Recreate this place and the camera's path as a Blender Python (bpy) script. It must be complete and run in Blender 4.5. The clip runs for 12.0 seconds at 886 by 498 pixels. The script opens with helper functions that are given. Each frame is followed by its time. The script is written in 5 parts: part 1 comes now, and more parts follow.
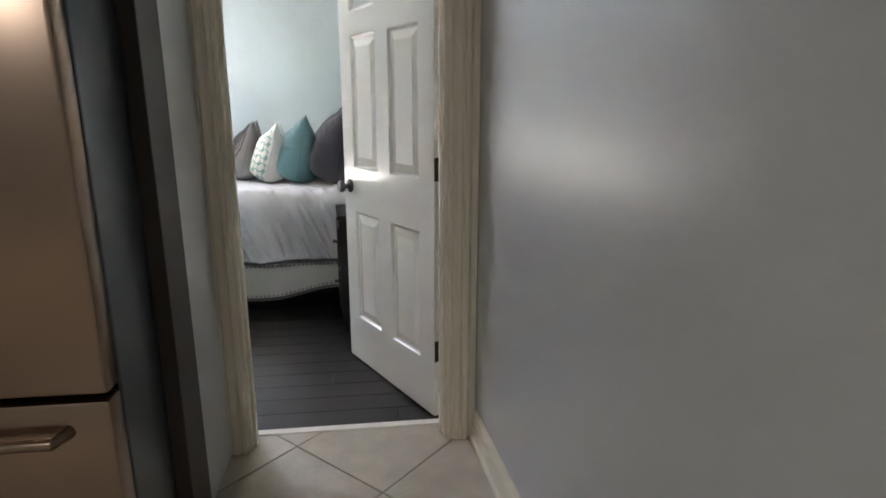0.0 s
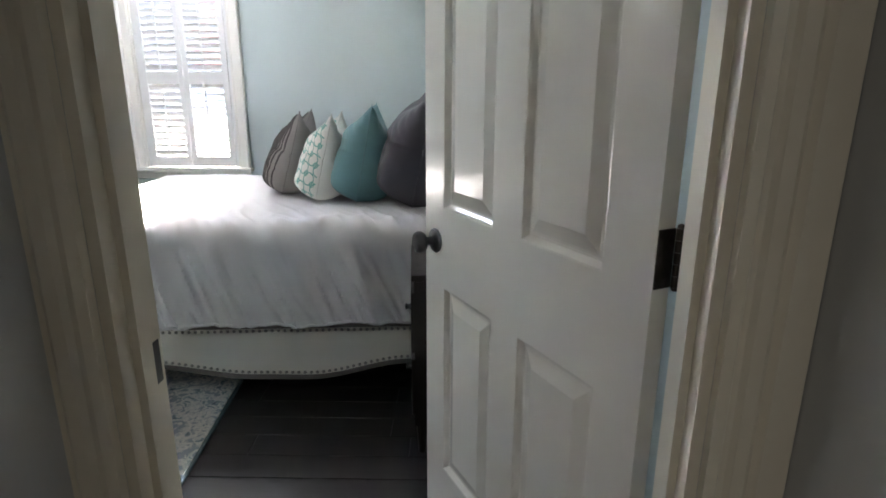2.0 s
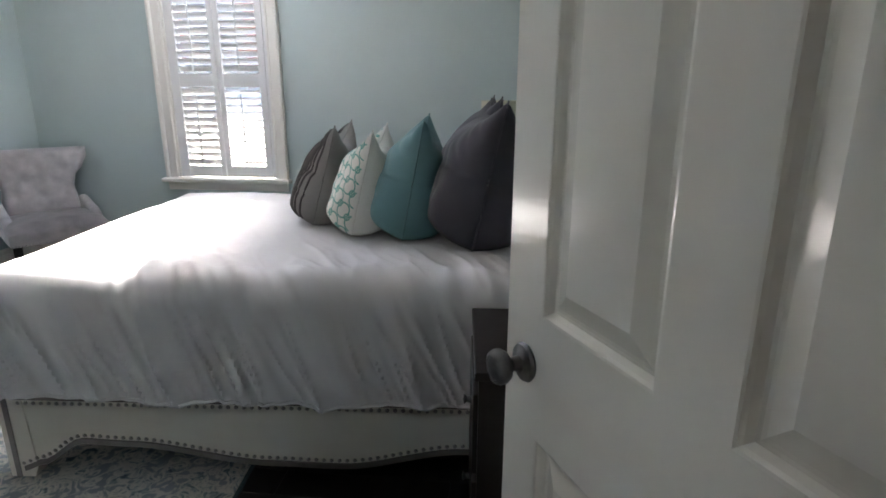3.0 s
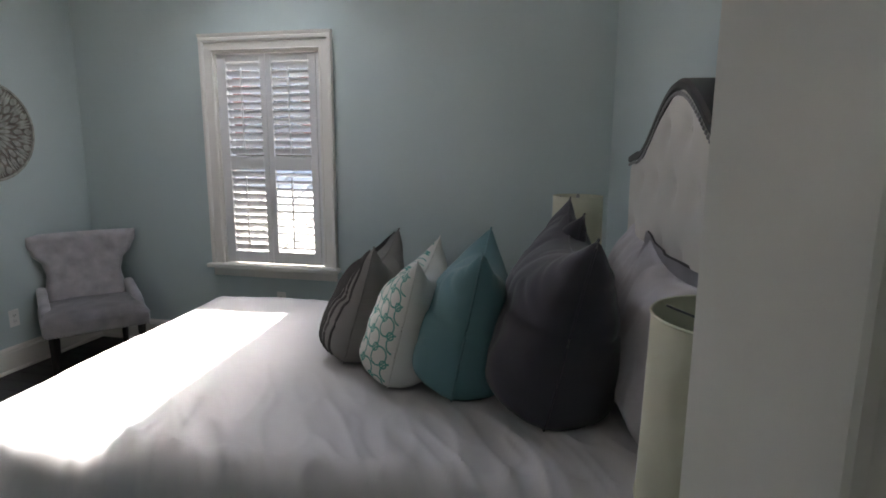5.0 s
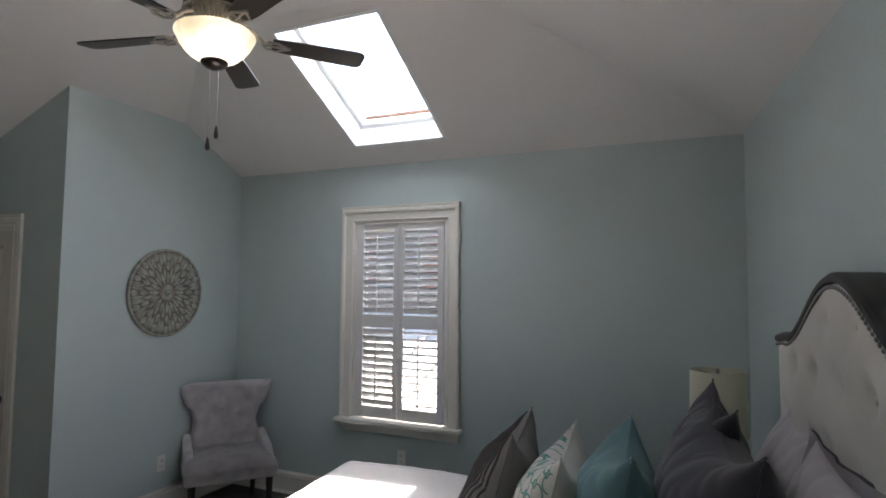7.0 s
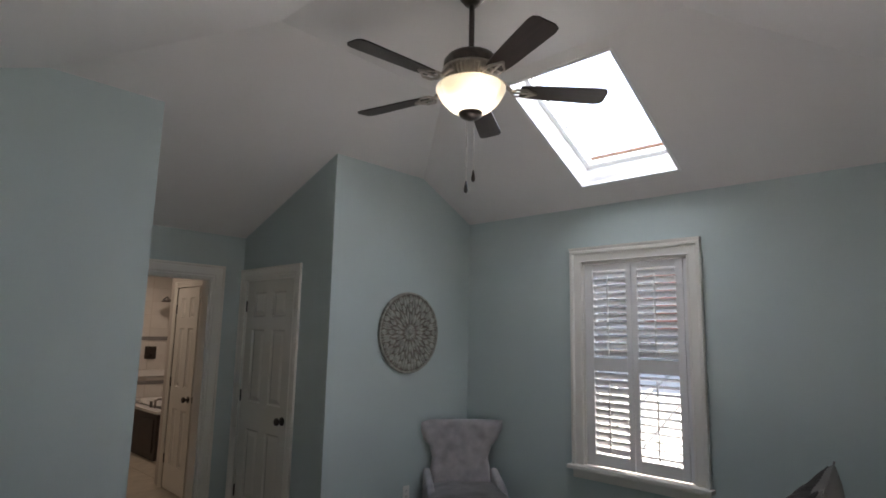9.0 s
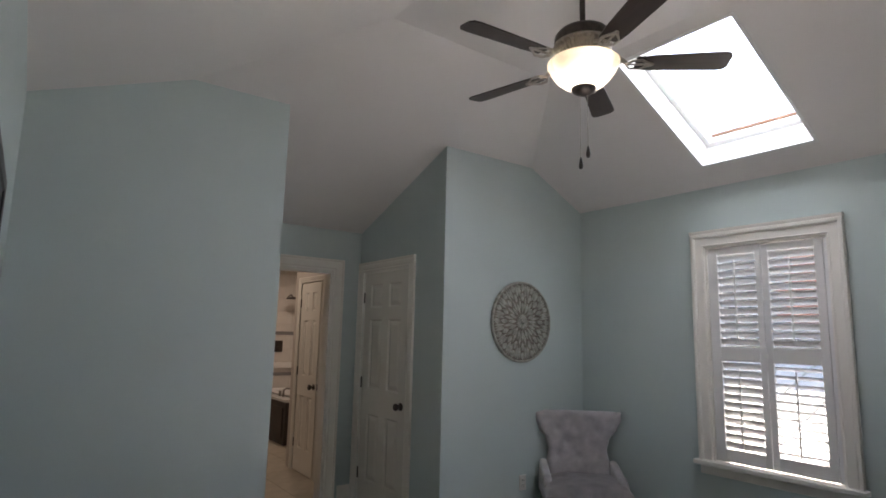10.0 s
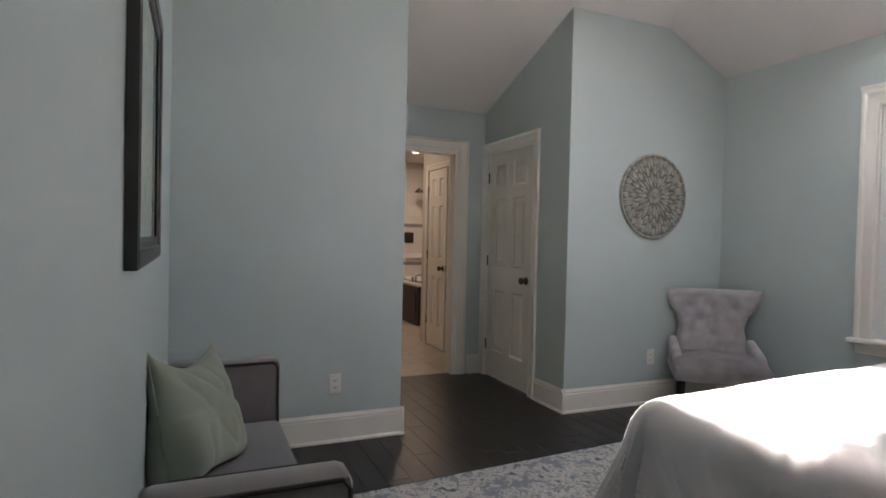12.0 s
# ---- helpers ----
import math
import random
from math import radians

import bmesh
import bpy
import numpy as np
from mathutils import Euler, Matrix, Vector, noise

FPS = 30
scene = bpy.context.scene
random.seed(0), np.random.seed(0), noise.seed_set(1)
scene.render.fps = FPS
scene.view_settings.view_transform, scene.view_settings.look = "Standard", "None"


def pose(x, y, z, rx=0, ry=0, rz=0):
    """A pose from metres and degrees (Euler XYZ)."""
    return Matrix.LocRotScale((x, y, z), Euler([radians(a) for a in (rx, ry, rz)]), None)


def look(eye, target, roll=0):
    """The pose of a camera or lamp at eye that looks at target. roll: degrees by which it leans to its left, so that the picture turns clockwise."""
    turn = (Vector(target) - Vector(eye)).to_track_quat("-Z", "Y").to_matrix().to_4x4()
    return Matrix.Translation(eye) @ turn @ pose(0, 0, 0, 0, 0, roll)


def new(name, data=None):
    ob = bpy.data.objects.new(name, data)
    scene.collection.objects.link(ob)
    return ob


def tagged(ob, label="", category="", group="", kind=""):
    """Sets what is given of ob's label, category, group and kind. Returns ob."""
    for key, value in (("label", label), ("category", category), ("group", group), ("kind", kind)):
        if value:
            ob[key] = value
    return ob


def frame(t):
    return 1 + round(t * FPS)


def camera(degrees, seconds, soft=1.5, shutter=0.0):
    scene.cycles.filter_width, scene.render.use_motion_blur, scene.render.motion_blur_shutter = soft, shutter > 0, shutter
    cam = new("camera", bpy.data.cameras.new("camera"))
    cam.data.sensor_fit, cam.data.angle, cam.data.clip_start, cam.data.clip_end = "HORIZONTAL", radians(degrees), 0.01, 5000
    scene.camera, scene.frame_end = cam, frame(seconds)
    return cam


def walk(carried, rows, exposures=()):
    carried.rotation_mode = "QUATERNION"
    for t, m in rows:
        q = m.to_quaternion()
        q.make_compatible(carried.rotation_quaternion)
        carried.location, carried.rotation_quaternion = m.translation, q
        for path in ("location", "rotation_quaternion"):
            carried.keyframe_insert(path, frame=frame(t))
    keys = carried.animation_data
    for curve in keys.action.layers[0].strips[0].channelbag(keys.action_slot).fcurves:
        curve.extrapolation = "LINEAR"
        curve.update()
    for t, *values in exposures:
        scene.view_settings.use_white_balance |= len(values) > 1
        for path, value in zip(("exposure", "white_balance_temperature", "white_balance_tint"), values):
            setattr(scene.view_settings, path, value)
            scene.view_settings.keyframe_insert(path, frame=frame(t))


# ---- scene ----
cam = camera(76.0, 12.0, soft=1.7)
PATH = [
    (0, (0.291, 0.393, 1.286), (0.54, 2.319, 0.807), 0.1),
    (0.5, (0.318, 0.744, 1.279), (0.515, 2.673, 0.789), 0.1),
    (1, (0.295, 1.057, 1.322), (0.4, 2.987, 0.807), 0.3),
    (1.5, (0.257, 1.44, 1.295), (0.275, 3.37, 0.768), 0.1),
    (2, (0.239, 1.763, 1.297), (0.206, 3.691, 0.763), 0.2),
    (2.5, (0.241, 2.069, 1.331), (0.117, 3.989, 0.784), 0.1),
    (3, (0.148, 2.372, 1.342), (-0.049, 4.287, 0.8), 0.2),
    (5, (0.086, 2.903, 1.519), (-0.334, 4.826, 1.167), 0.3),
    (5.5, (0.066, 2.859, 1.596), (-0.402, 4.788, 1.35), 0.4),
    (6, (0.042, 2.835, 1.656), (-0.51, 4.755, 1.558), 0.5),
    (6.5, (0.037, 2.833, 1.683), (-0.632, 4.717, 1.723), 0.5),
    (8.5, (-0.143, 2.707, 1.636), (-1.332, 4.291, 1.918), 1.1),
    (9, (-0.163, 2.685, 1.603), (-1.522, 4.122, 1.899), 1.2),
    (9.5, (-0.164, 2.654, 1.562), (-1.671, 3.934, 1.864), 1.3),
    (10, (-0.184, 2.637, 1.499), (-1.784, 3.8, 1.794), 1.3),
    (10.5, (-0.21, 2.635, 1.43), (-1.887, 3.689, 1.706), 1.3),
    (11, (-0.226, 2.63, 1.374), (-1.977, 3.568, 1.61), 1.3),
    (11.5, (-0.2, 2.636, 1.31), (-2.005, 3.486, 1.45), 1.3),
    (12, (-0.175, 2.659, 1.253), (-2.009, 3.457, 1.213), 1.3),
]
walk(cam, [(t, look(eye, target, roll)) for t, eye, target, roll in PATH],
     exposures=[(0.0, 5.05, 6450, 10), (1.5, 4.8, 6400, 9), (2.5, 4.15, 6350, 9), (3.0, 3.88, 6400, 10), (5.0, 2.95, 6500, 11), (6.5, 2.8, 6500, 11), (8.5, 2.57, 6500, 11), (9.5, 2.75, 6600, 12), (11.0, 3.15, 6750, 14), (12.0, 3.38, 6850, 15)])

# ---- world, sun, lamps ----
SUN_WAY = Vector((0.22, -0.62, -1.0)).normalized()
world = bpy.data.worlds.new("sky")
scene.world = world
world.use_nodes = True
wn = world.node_tree
sky = wn.nodes.new("ShaderNodeTexSky")
sky.sky_type = "NISHITA"
sky.sun_disc = False
sky.sun_elevation = math.asin(-SUN_WAY.z)
sky.sun_rotation = math.atan2(-SUN_WAY.x, -SUN_WAY.y)
wn.links.new(sky.outputs[0], wn.nodes["Background"].inputs[0])
wn.nodes["Background"].inputs[1].default_value = 0.15


def lamp(name, kind, m, energy, color=(1, 1, 1), size=0.1, size_y=None, spread=None):
    data = bpy.data.lights.new(name, kind)
    data.energy, data.color = energy, color
    if kind == "AREA":
        data.size = size
        if size_y:
            data.shape, data.size_y = "RECTANGLE", size_y
    elif kind == "SUN":
        data.angle = size
    else:
        data.shadow_soft_size = size
    ob = new(name, data)
    ob.matrix_world = m
    return ob


lamp("sun", "SUN", look((0, 0, 8), Vector((0, 0, 8)) + SUN_WAY), 5.0, (1.0, 0.95, 0.88), radians(0.8))

# ---- materials ----


def mat(name, color, rough=0.6, metal=0.0, var=0.08, scale=6.0, bump=0.1, fine=120.0, stretch=(1, 1, 1), coat=0.0,
        emit=0.0, per_object=0.0, sheen=0.0, per_island=0.0):
    """A surface with large blotches, fine grain and a fine relief."""
    m = bpy.data.materials.new(name)
    m.use_nodes = True
    nt = m.node_tree
    b = nt.nodes["Principled BSDF"]
    b.inputs["Roughness"].default_value = rough
    b.inputs["Metallic"].default_value = metal
    b.inputs["Coat Weight"].default_value = coat
    b.inputs["Sheen Weight"].default_value = sheen
    tc = nt.nodes.new("ShaderNodeTexCoord")
    mp = nt.nodes.new("ShaderNodeMapping")
    mp.inputs["Scale"].default_value = stretch
    nt.links.new(tc.outputs["Object"], mp.inputs[0])
    big = nt.nodes.new("ShaderNodeTexNoise")
    big.inputs["Scale"].default_value = scale
    big.inputs["Detail"].default_value = 4
    nt.links.new(mp.outputs[0], big.inputs[0])
    small = nt.nodes.new("ShaderNodeTexNoise")
    small.inputs["Scale"].default_value = fine
    small.inputs["Detail"].default_value = 3
    nt.links.new(mp.outputs[0], small.inputs[0])
    add = nt.nodes.new("ShaderNodeMath")
    add.operation = "MULTIPLY_ADD"
    add.inputs[1].default_value = 0.35
    nt.links.new(small.outputs[0], add.inputs[0])
    nt.links.new(big.outputs[0], add.inputs[2])
    rmp = nt.nodes.new("ShaderNodeMapRange")
    rmp.inputs[1].default_value, rmp.inputs[2].default_value = 0.4, 0.95
    rmp.inputs[3].default_value, rmp.inputs[4].default_value = 1 - var, 1 + var
    nt.links.new(add.outputs[0], rmp.inputs[0])
    last = rmp.outputs[0]
    for amount, node, out in ((per_object, "ShaderNodeObjectInfo", "Random"), (per_island, "ShaderNodeNewGeometry", "Random Per Island")):
        if amount:
            oi = nt.nodes.new(node)
            r2 = nt.nodes.new("ShaderNodeMapRange")
            r2.inputs[3].default_value, r2.inputs[4].default_value = 1 - amount, 1 + amount
            nt.links.new(oi.outputs[out], r2.inputs[0])
            mu = nt.nodes.new("ShaderNodeMath")
            mu.operation = "MULTIPLY"
            nt.links.new(last, mu.inputs[0])
            nt.links.new(r2.outputs[0], mu.inputs[1])
            last = mu.outputs[0]
    mix = nt.nodes.new("ShaderNodeVectorMath")
    mix.operation = "SCALE"
    mix.inputs[0].default_value = color
    nt.links.new(last, mix.inputs["Scale"])
    nt.links.new(mix.outputs[0], b.inputs["Base Color"])
    if bump:
        bp = nt.nodes.new("ShaderNodeBump")
        bp.inputs["Strength"].default_value = bump
        bp.inputs["Distance"].default_value = 0.004
        nt.links.new(add.outputs[0], bp.inputs["Height"])
        nt.links.new(bp.outputs[0], b.inputs["Normal"])
    if emit:
        b.inputs["Emission Color"].default_value = (*color, 1)
        b.inputs["Emission Strength"].default_value = emit
    return m


def nodes_of(m):
    return m.node_tree, m.node_tree.nodes["Principled BSDF"]


M_WALL = mat("blue_wall_paint", (0.510, 0.588, 0.585), 0.5, var=0.03, scale=1.5, bump=0.12, fine=180)
M_CEIL = mat("ceiling_paint", (0.72, 0.70, 0.69), 0.8, var=0.02, scale=1.2, bump=0.1, fine=150)
M_HALL = mat("grey_hall_paint", (0.475, 0.485, 0.49), 0.31, var=0.03, scale=1.5, bump=0.10, fine=60)
M_TRIM = mat("white_trim_paint", (0.82, 0.79, 0.735), 0.34, var=0.012, scale=3, bump=0.015, fine=70)
M_DOOR = mat("white_door_paint", (0.80, 0.775, 0.72), 0.17, var=0.015, scale=4, bump=0.14, fine=55)
M_CREAM = mat("cream_trim_paint", (0.76, 0.71, 0.60), 0.35, var=0.015, scale=3, bump=0.015, fine=70)
M_SHUT = mat("white_shutter", (0.80, 0.785, 0.775), 0.4, var=0.02, scale=5, bump=0.03)
M_WOOD = mat("dark_floor_plank", (0.014, 0.0115, 0.011), 0.36, var=0.25, scale=5, bump=0.16, fine=40, stretch=(0.35, 5, 1), per_object=0.14)
M_SUBFLOOR = mat("floor_joint", (0.012, 0.010, 0.009), 0.6)
M_TILE = mat("beige_floor_tile", (0.50, 0.45, 0.375), 0.38, var=0.14, scale=9, bump=0.25, fine=70, per_object=0.05)
M_GROUT = mat("beige_grout", (0.27, 0.235, 0.19), 0.9, var=0.2, scale=30)
M_STEEL = mat("stainless_steel", (0.31, 0.235, 0.185), 0.28, 1.0, var=0.05, scale=3, bump=0.05, fine=160, stretch=(1, 60, 1))
M_DSTEEL = mat("dark_grey_panel", (0.085, 0.095, 0.105), 0.38, 0.3, var=0.06, scale=4, bump=0.05)
M_BROWN = mat("dark_brown_trim", (0.045, 0.038, 0.034), 0.5, var=0.1, scale=6)
M_BRONZE = mat("aged_bronze", (0.085, 0.072, 0.066), 0.34, 0.85, var=0.3, scale=40, bump=0.1)
M_PEWTER = mat("dark_pewter", (0.14, 0.14, 0.145), 0.36, 0.8, var=0.25, scale=50, bump=0.1)
M_BLACK = mat("black_metal", (0.02, 0.02, 0.02), 0.4, 0.3, var=0.1)
M_SILK = mat("silver_satin_comforter", (0.64, 0.615, 0.635), 0.48, var=0.03, scale=4, bump=0.12, fine=400, sheen=0.3)
M_LINEN = mat("cream_upholstery", (0.72, 0.68, 0.62), 0.85, var=0.03, scale=5, bump=0.25, fine=500, sheen=0.2)
M_GREYTRIM = mat("grey_fabric_piping", (0.20, 0.18, 0.175), 0.8, var=0.08, scale=20)
M_NAIL = mat("nickel_nailhead", (0.35, 0.33, 0.32), 0.3, 0.9, var=0.1)
M_DARKWOOD = mat("espresso_wood", (0.022, 0.016, 0.014), 0.35, var=0.3, scale=8, bump=0.15, stretch=(1, 6, 1))
M_CHAIRF = mat("grey_velvet_chair", (0.42, 0.39, 0.40), 0.8, var=0.24, scale=11, bump=0.3, fine=300, sheen=0.5)
M_SOFA = mat("taupe_velvet", (0.155, 0.135, 0.135), 0.75, var=0.14, scale=7, bump=0.15, fine=350, sheen=0.6)
M_SOFASEAT = mat("slate_velvet", (0.085, 0.082, 0.095), 0.75, var=0.14, scale=7, bump=0.15, fine=350, sheen=0.5)
M_SAGE = mat("sage_green_fabric", (0.30, 0.335, 0.27), 0.8, var=0.06, scale=6, bump=0.25, fine=450, sheen=0.2)
M_TEAL = mat("teal_fabric", (0.13, 0.26, 0.285), 0.8, var=0.06, scale=6, bump=0.3, fine=500, sheen=0.2)
M_INDIGO = mat("charcoal_fabric", (0.050, 0.046, 0.060), 0.85, var=0.08, scale=6, bump=0.35, fine=400, sheen=0.25)
M_SHAM = mat("pale_grey_satin", (0.52, 0.48, 0.50), 0.5, var=0.04, scale=5, bump=0.2, fine=400, sheen=0.3)
M_SHADE = mat("ivory_lampshade", (0.66, 0.64, 0.50), 0.75, var=0.03, scale=5, bump=0.2, fine=500)
M_PLATE = mat("white_plastic", (0.82, 0.81, 0.78), 0.35, var=0.01)
M_FRAME = mat("black_picture_frame", (0.030, 0.027, 0.027), 0.4, var=0.15, scale=10, bump=0.1)
M_SHAFT = mat("white_skylight_board", (0.74, 0.74, 0.74), 0.5, var=0.02, scale=5, bump=0.03)
M_BULB = mat("bulb_glow", (1.0, 0.86, 0.62), 0.5, emit=0.8, bump=0)
M_BLADE = mat("dark_walnut_blade", (0.040, 0.028, 0.024), 0.38, var=0.3, scale=6, bump=0.1, stretch=(1, 8, 1))
M_WTILE = mat("white_wall_tile", (0.72, 0.69, 0.66), 0.25, var=0.05, scale=8, per_object=0.03)
M_BAND = mat("grey_mosaic_band", (0.25, 0.24, 0.25), 0.4, var=0.4, scale=60)
M_BATHW = mat("bath_wall_paint", (0.60, 0.56, 0.52), 0.6, var=0.03)
M_PORC = mat("white_porcelain", (0.82, 0.81, 0.80), 0.12, var=0.01, bump=0)
M_VANITY = mat("dark_tub_panel", (0.045, 0.032, 0.030), 0.4, var=0.2, scale=8)
M_MORTAR = mat("mortar", (0.22, 0.20, 0.185), 0.9, var=0.15, scale=20)
M_ROOFW = mat("pale_roof_paint", (0.44, 0.40, 0.35), 0.6, var=0.05)
# White house trim, darkened and warmed in its colour against bright outside light.
M_DIMW = mat("dimmed_white_paint", (0.30, 0.27, 0.24), 0.7, var=0.12, scale=8)
M_ASPH = mat("ground_concrete", (0.32, 0.31, 0.30), 0.9, var=0.2, scale=2)

# glass: clear, thin
M_GLASS = bpy.data.materials.new("clear_glass")
M_GLASS.use_nodes = True
gt, gb = nodes_of(M_GLASS)
gb.inputs["Base Color"].default_value = (0.95, 0.97, 0.97, 1)
gb.inputs["Roughness"].default_value = 0.0
gb.inputs["Transmission Weight"].default_value = 1.0
gb.inputs["IOR"].default_value = 1.05
M_DARKGLASS = mat("dark_window_glass", (0.02, 0.025, 0.03), 0.35, var=0.05, bump=0)

# frosted fan bowl: glows from the bulbs within
M_BOWL = mat("frosted_glass_bowl", (0.93, 0.89, 0.80), 0.5, var=0.10, scale=9, bump=0.05)
nt_, b_ = nodes_of(M_BOWL)
b_.inputs["Roughness"].default_value = 0.55
b_.inputs["IOR"].default_value = 1.2
b_.inputs["Transmission Weight"].default_value = 0.5
tl_ = nt_.nodes.new("ShaderNodeBsdfTranslucent")
tl_.inputs[0].default_value = (0.95, 0.92, 0.85, 1)
mx_ = nt_.nodes.new("ShaderNodeMixShader")
mx_.inputs[0].default_value = 0.55
nt_.links.new(b_.outputs[0], mx_.inputs[1])
nt_.links.new(tl_.outputs[0], mx_.inputs[2])
nt_.links.new(mx_.outputs[0], nt_.nodes["Material Output"].inputs["Surface"])


def pattern_ramp(m, socket, stops):
    nt, b = nodes_of(m)
    ramp = nt.nodes.new("ShaderNodeValToRGB")
    while len(ramp.color_ramp.elements) < len(stops):
        ramp.color_ramp.elements.new(0.5)
    for e, (p, c) in zip(ramp.color_ramp.elements, stops):
        e.position, e.color = p, (*c, 1)
    nt.links.new(socket, ramp.inputs[0])
    nt.links.new(ramp.outputs[0], b.inputs["Base Color"])
    return ramp


# ---- mesh helpers ----
def box(bm, x0, x1, y0, y1, z0, z1, bevel=0.0):
    x0, x1, y0, y1, z0, z1 = min(x0, x1), max(x0, x1), min(y0, y1), max(y0, y1), min(z0, z1), max(z0, z1)
    v = [bm.verts.new(c) for c in ((x0, y0, z0), (x1, y0, z0), (x1, y1, z0), (x0, y1, z0), (x0, y0, z1), (x1, y0, z1), (x1, y1, z1), (x0, y1, z1))]
    f = [bm.faces.new([v[i] for i in q]) for q in ((3, 2, 1, 0), (4, 5, 6, 7), (0, 1, 5, 4), (1, 2, 6, 5), (2, 3, 7, 6), (3, 0, 4, 7))]
    if bevel:
        edges = {e for q in f for e in q.edges}
        bmesh.ops.bevel(bm, geom=list(edges), offset=bevel, segments=2, profile=0.5, affect="EDGES")
    return v


def boxes(*dims, bevel=0.0):
    bm = bmesh.new()
    for d in dims:
        box(bm, *d, bevel=bevel)
    return bm


def lathe(profile, n=28, cx=0.0, cy=0.0, bm=None):
    """Turns (radius, z) pairs round the upright axis."""
    bm = bm or bmesh.new()
    rings = []
    for r, z in profile:
        if r < 1e-5:
            rings.append([bm.verts.new((cx, cy, z))])
        else:
            rings.append([bm.verts.new((cx + r * math.cos(2 * math.pi * i / n), cy + r * math.sin(2 * math.pi * i / n), z)) for i in range(n)])
    for a, b in zip(rings, rings[1:]):
        for i in range(n):
            j = (i + 1) % n
            q = [a[i % len(a)], a[j % len(a)], b[j % len(b)], b[i % len(b)]]
            q = list(dict.fromkeys(q))
            if len(q) > 2:
                bm.faces.new(q)
    return bm


def tube(points, r, n=8, bm=None, closed=False):
    """A round bar along points."""
    bm = bm or bmesh.new()
    pts = [Vector(p) for p in points]
    rings = []
    for i, p in enumerate(pts):
        a = pts[i - 1] if i or closed else p
        b = pts[(i + 1) % len(pts)] if i + 1 < len(pts) or closed else p
        d = (b - a).normalized()
        q = d.to_track_quat("Z", "Y")
        rad = r[i] if isinstance(r, (list, tuple)) else r
        rings.append([bm.verts.new(p + q @ Vector((rad * math.cos(2 * math.pi * k / n), rad * math.sin(2 * math.pi * k / n), 0))) for k in range(n)])
    pairs = list(zip(rings, rings[1:])) + ([(rings[-1], rings[0])] if closed else [])
    for a, b in pairs:
        for k in range(n):
            bm.faces.new((a[k], a[(k + 1) % n], b[(k + 1) % n], b[k]))
    if not closed:
        bm.faces.new(rings[0][::-1])
        bm.faces.new(rings[-1])
    return bm


def prism(outline, y0, y1, axis="y", bm=None):
    """A flat outline (a, z) drawn out along y (or x)."""
    bm = bm or bmesh.new()
    mk = (lambda a, b, z: (a, b, z)) if axis == "y" else (lambda a, b, z: (b, a, z))
    f = [bm.verts.new(mk(a, y0, z)) for a, z in outline]
    g = [bm.verts.new(mk(a, y1, z)) for a, z in outline]
    n = len(outline)
    bm.faces.new(f)
    bm.faces.new(g[::-1])
    for i in range(n):
        bm.faces.new((f[i], g[i], g[(i + 1) % n], f[(i + 1) % n]))
    bmesh.ops.recalc_face_normals(bm, faces=bm.faces[:])
    return bm


def part(name, bm, material, parent=None, label="", smooth=False, m=None, recalc=True):
    """Links a bmesh as one mesh object under a thing or a part."""
    if recalc:
        bmesh.ops.recalc_face_normals(bm, faces=bm.faces[:])
    me = bpy.data.meshes.new(name)
    bm.to_mesh(me)
    bm.free()
    me.materials.append(material)
    if smooth:
        me.polygons.foreach_set("use_smooth", [True] * len(me.polygons))
        me.set_sharp_from_angle(angle=radians(42))
    ob = new(name, me)
    if parent is not None:
        ob.parent = parent
    if m is not None:
        ob.matrix_basis = m
    if label:
        tagged(ob, label)
    return ob


def thing(name, label, category, m=None, group="", kind=""):
    ob = new(name)
    ob.empty_display_size = 0.1
    if m is not None:
        ob.matrix_basis = m
    return tagged(ob, label, category, group, kind)


def structure(name, bm, material, label, category, smooth=False):
    return tagged(part(name, bm, material, smooth=smooth), label, category, "", "structure")


# ---- plan ----
N, W, S, HALL = 6.64, -3.565, 2.525, 2.42          # room faces of the walls
CLOSET_Y, ALC_X, BLOCK_Y = 5.112, -4.886, 3.862
E0, ETILT = 0.682, 4.26                            # hall's east wall: x at y = 2.43, and its lean in plan
SLOPE = math.tan(radians(ETILT))
RTILT = 5.71                                        # the bedroom's east wall leans a little more
RSL = math.tan(radians(RTILT))


def east(y):
    return E0 - (y - 2.43) * SLOPE



def room_east(y):
    return 0.341 + (N - y) * RSL


DX0, DX1, DTOP = -0.205, 0.572, 2.045              # bedroom doorway
WX0, WX1, WZ0, WZ1 = -2.40, -1.593, 0.655, 2.174   # window opening
BY0, BY1, BTOP = 4.06, 4.83, 2.03                  # bathroom doorway
CX0, CX1, CTOP = -4.80, -4.04, 2.035               # closet doorway

structure("wall_north", boxes((W - 0.12, WX0, N, N + 0.16, 0, 2.75), (WX1, 0.7, N, N + 0.16, 0, 2.75),
                              (WX0, WX1, N, N + 0.16, 0, WZ0), (WX0, WX1, N, N + 0.16, WZ1, 2.75)), M_WALL,
          "pale blue painted plaster wall with a window", "wall")
structure("wall_west", boxes((W - 0.12, W, S, BLOCK_Y, 0, 3.1)), M_WALL, "pale blue painted wall block by the settee", "wall")
structure("wall_alcove_south", boxes((ALC_X - 0.12, W - 0.12, BLOCK_Y - 0.12, BLOCK_Y, 0, 3.1)), M_WALL, "pale blue painted alcove wall", "wall")
structure("wall_disc", boxes((W - 0.12, W, CLOSET_Y, N, 0, 3.1)), M_WALL, "pale blue painted wall with a round carving", "wall")
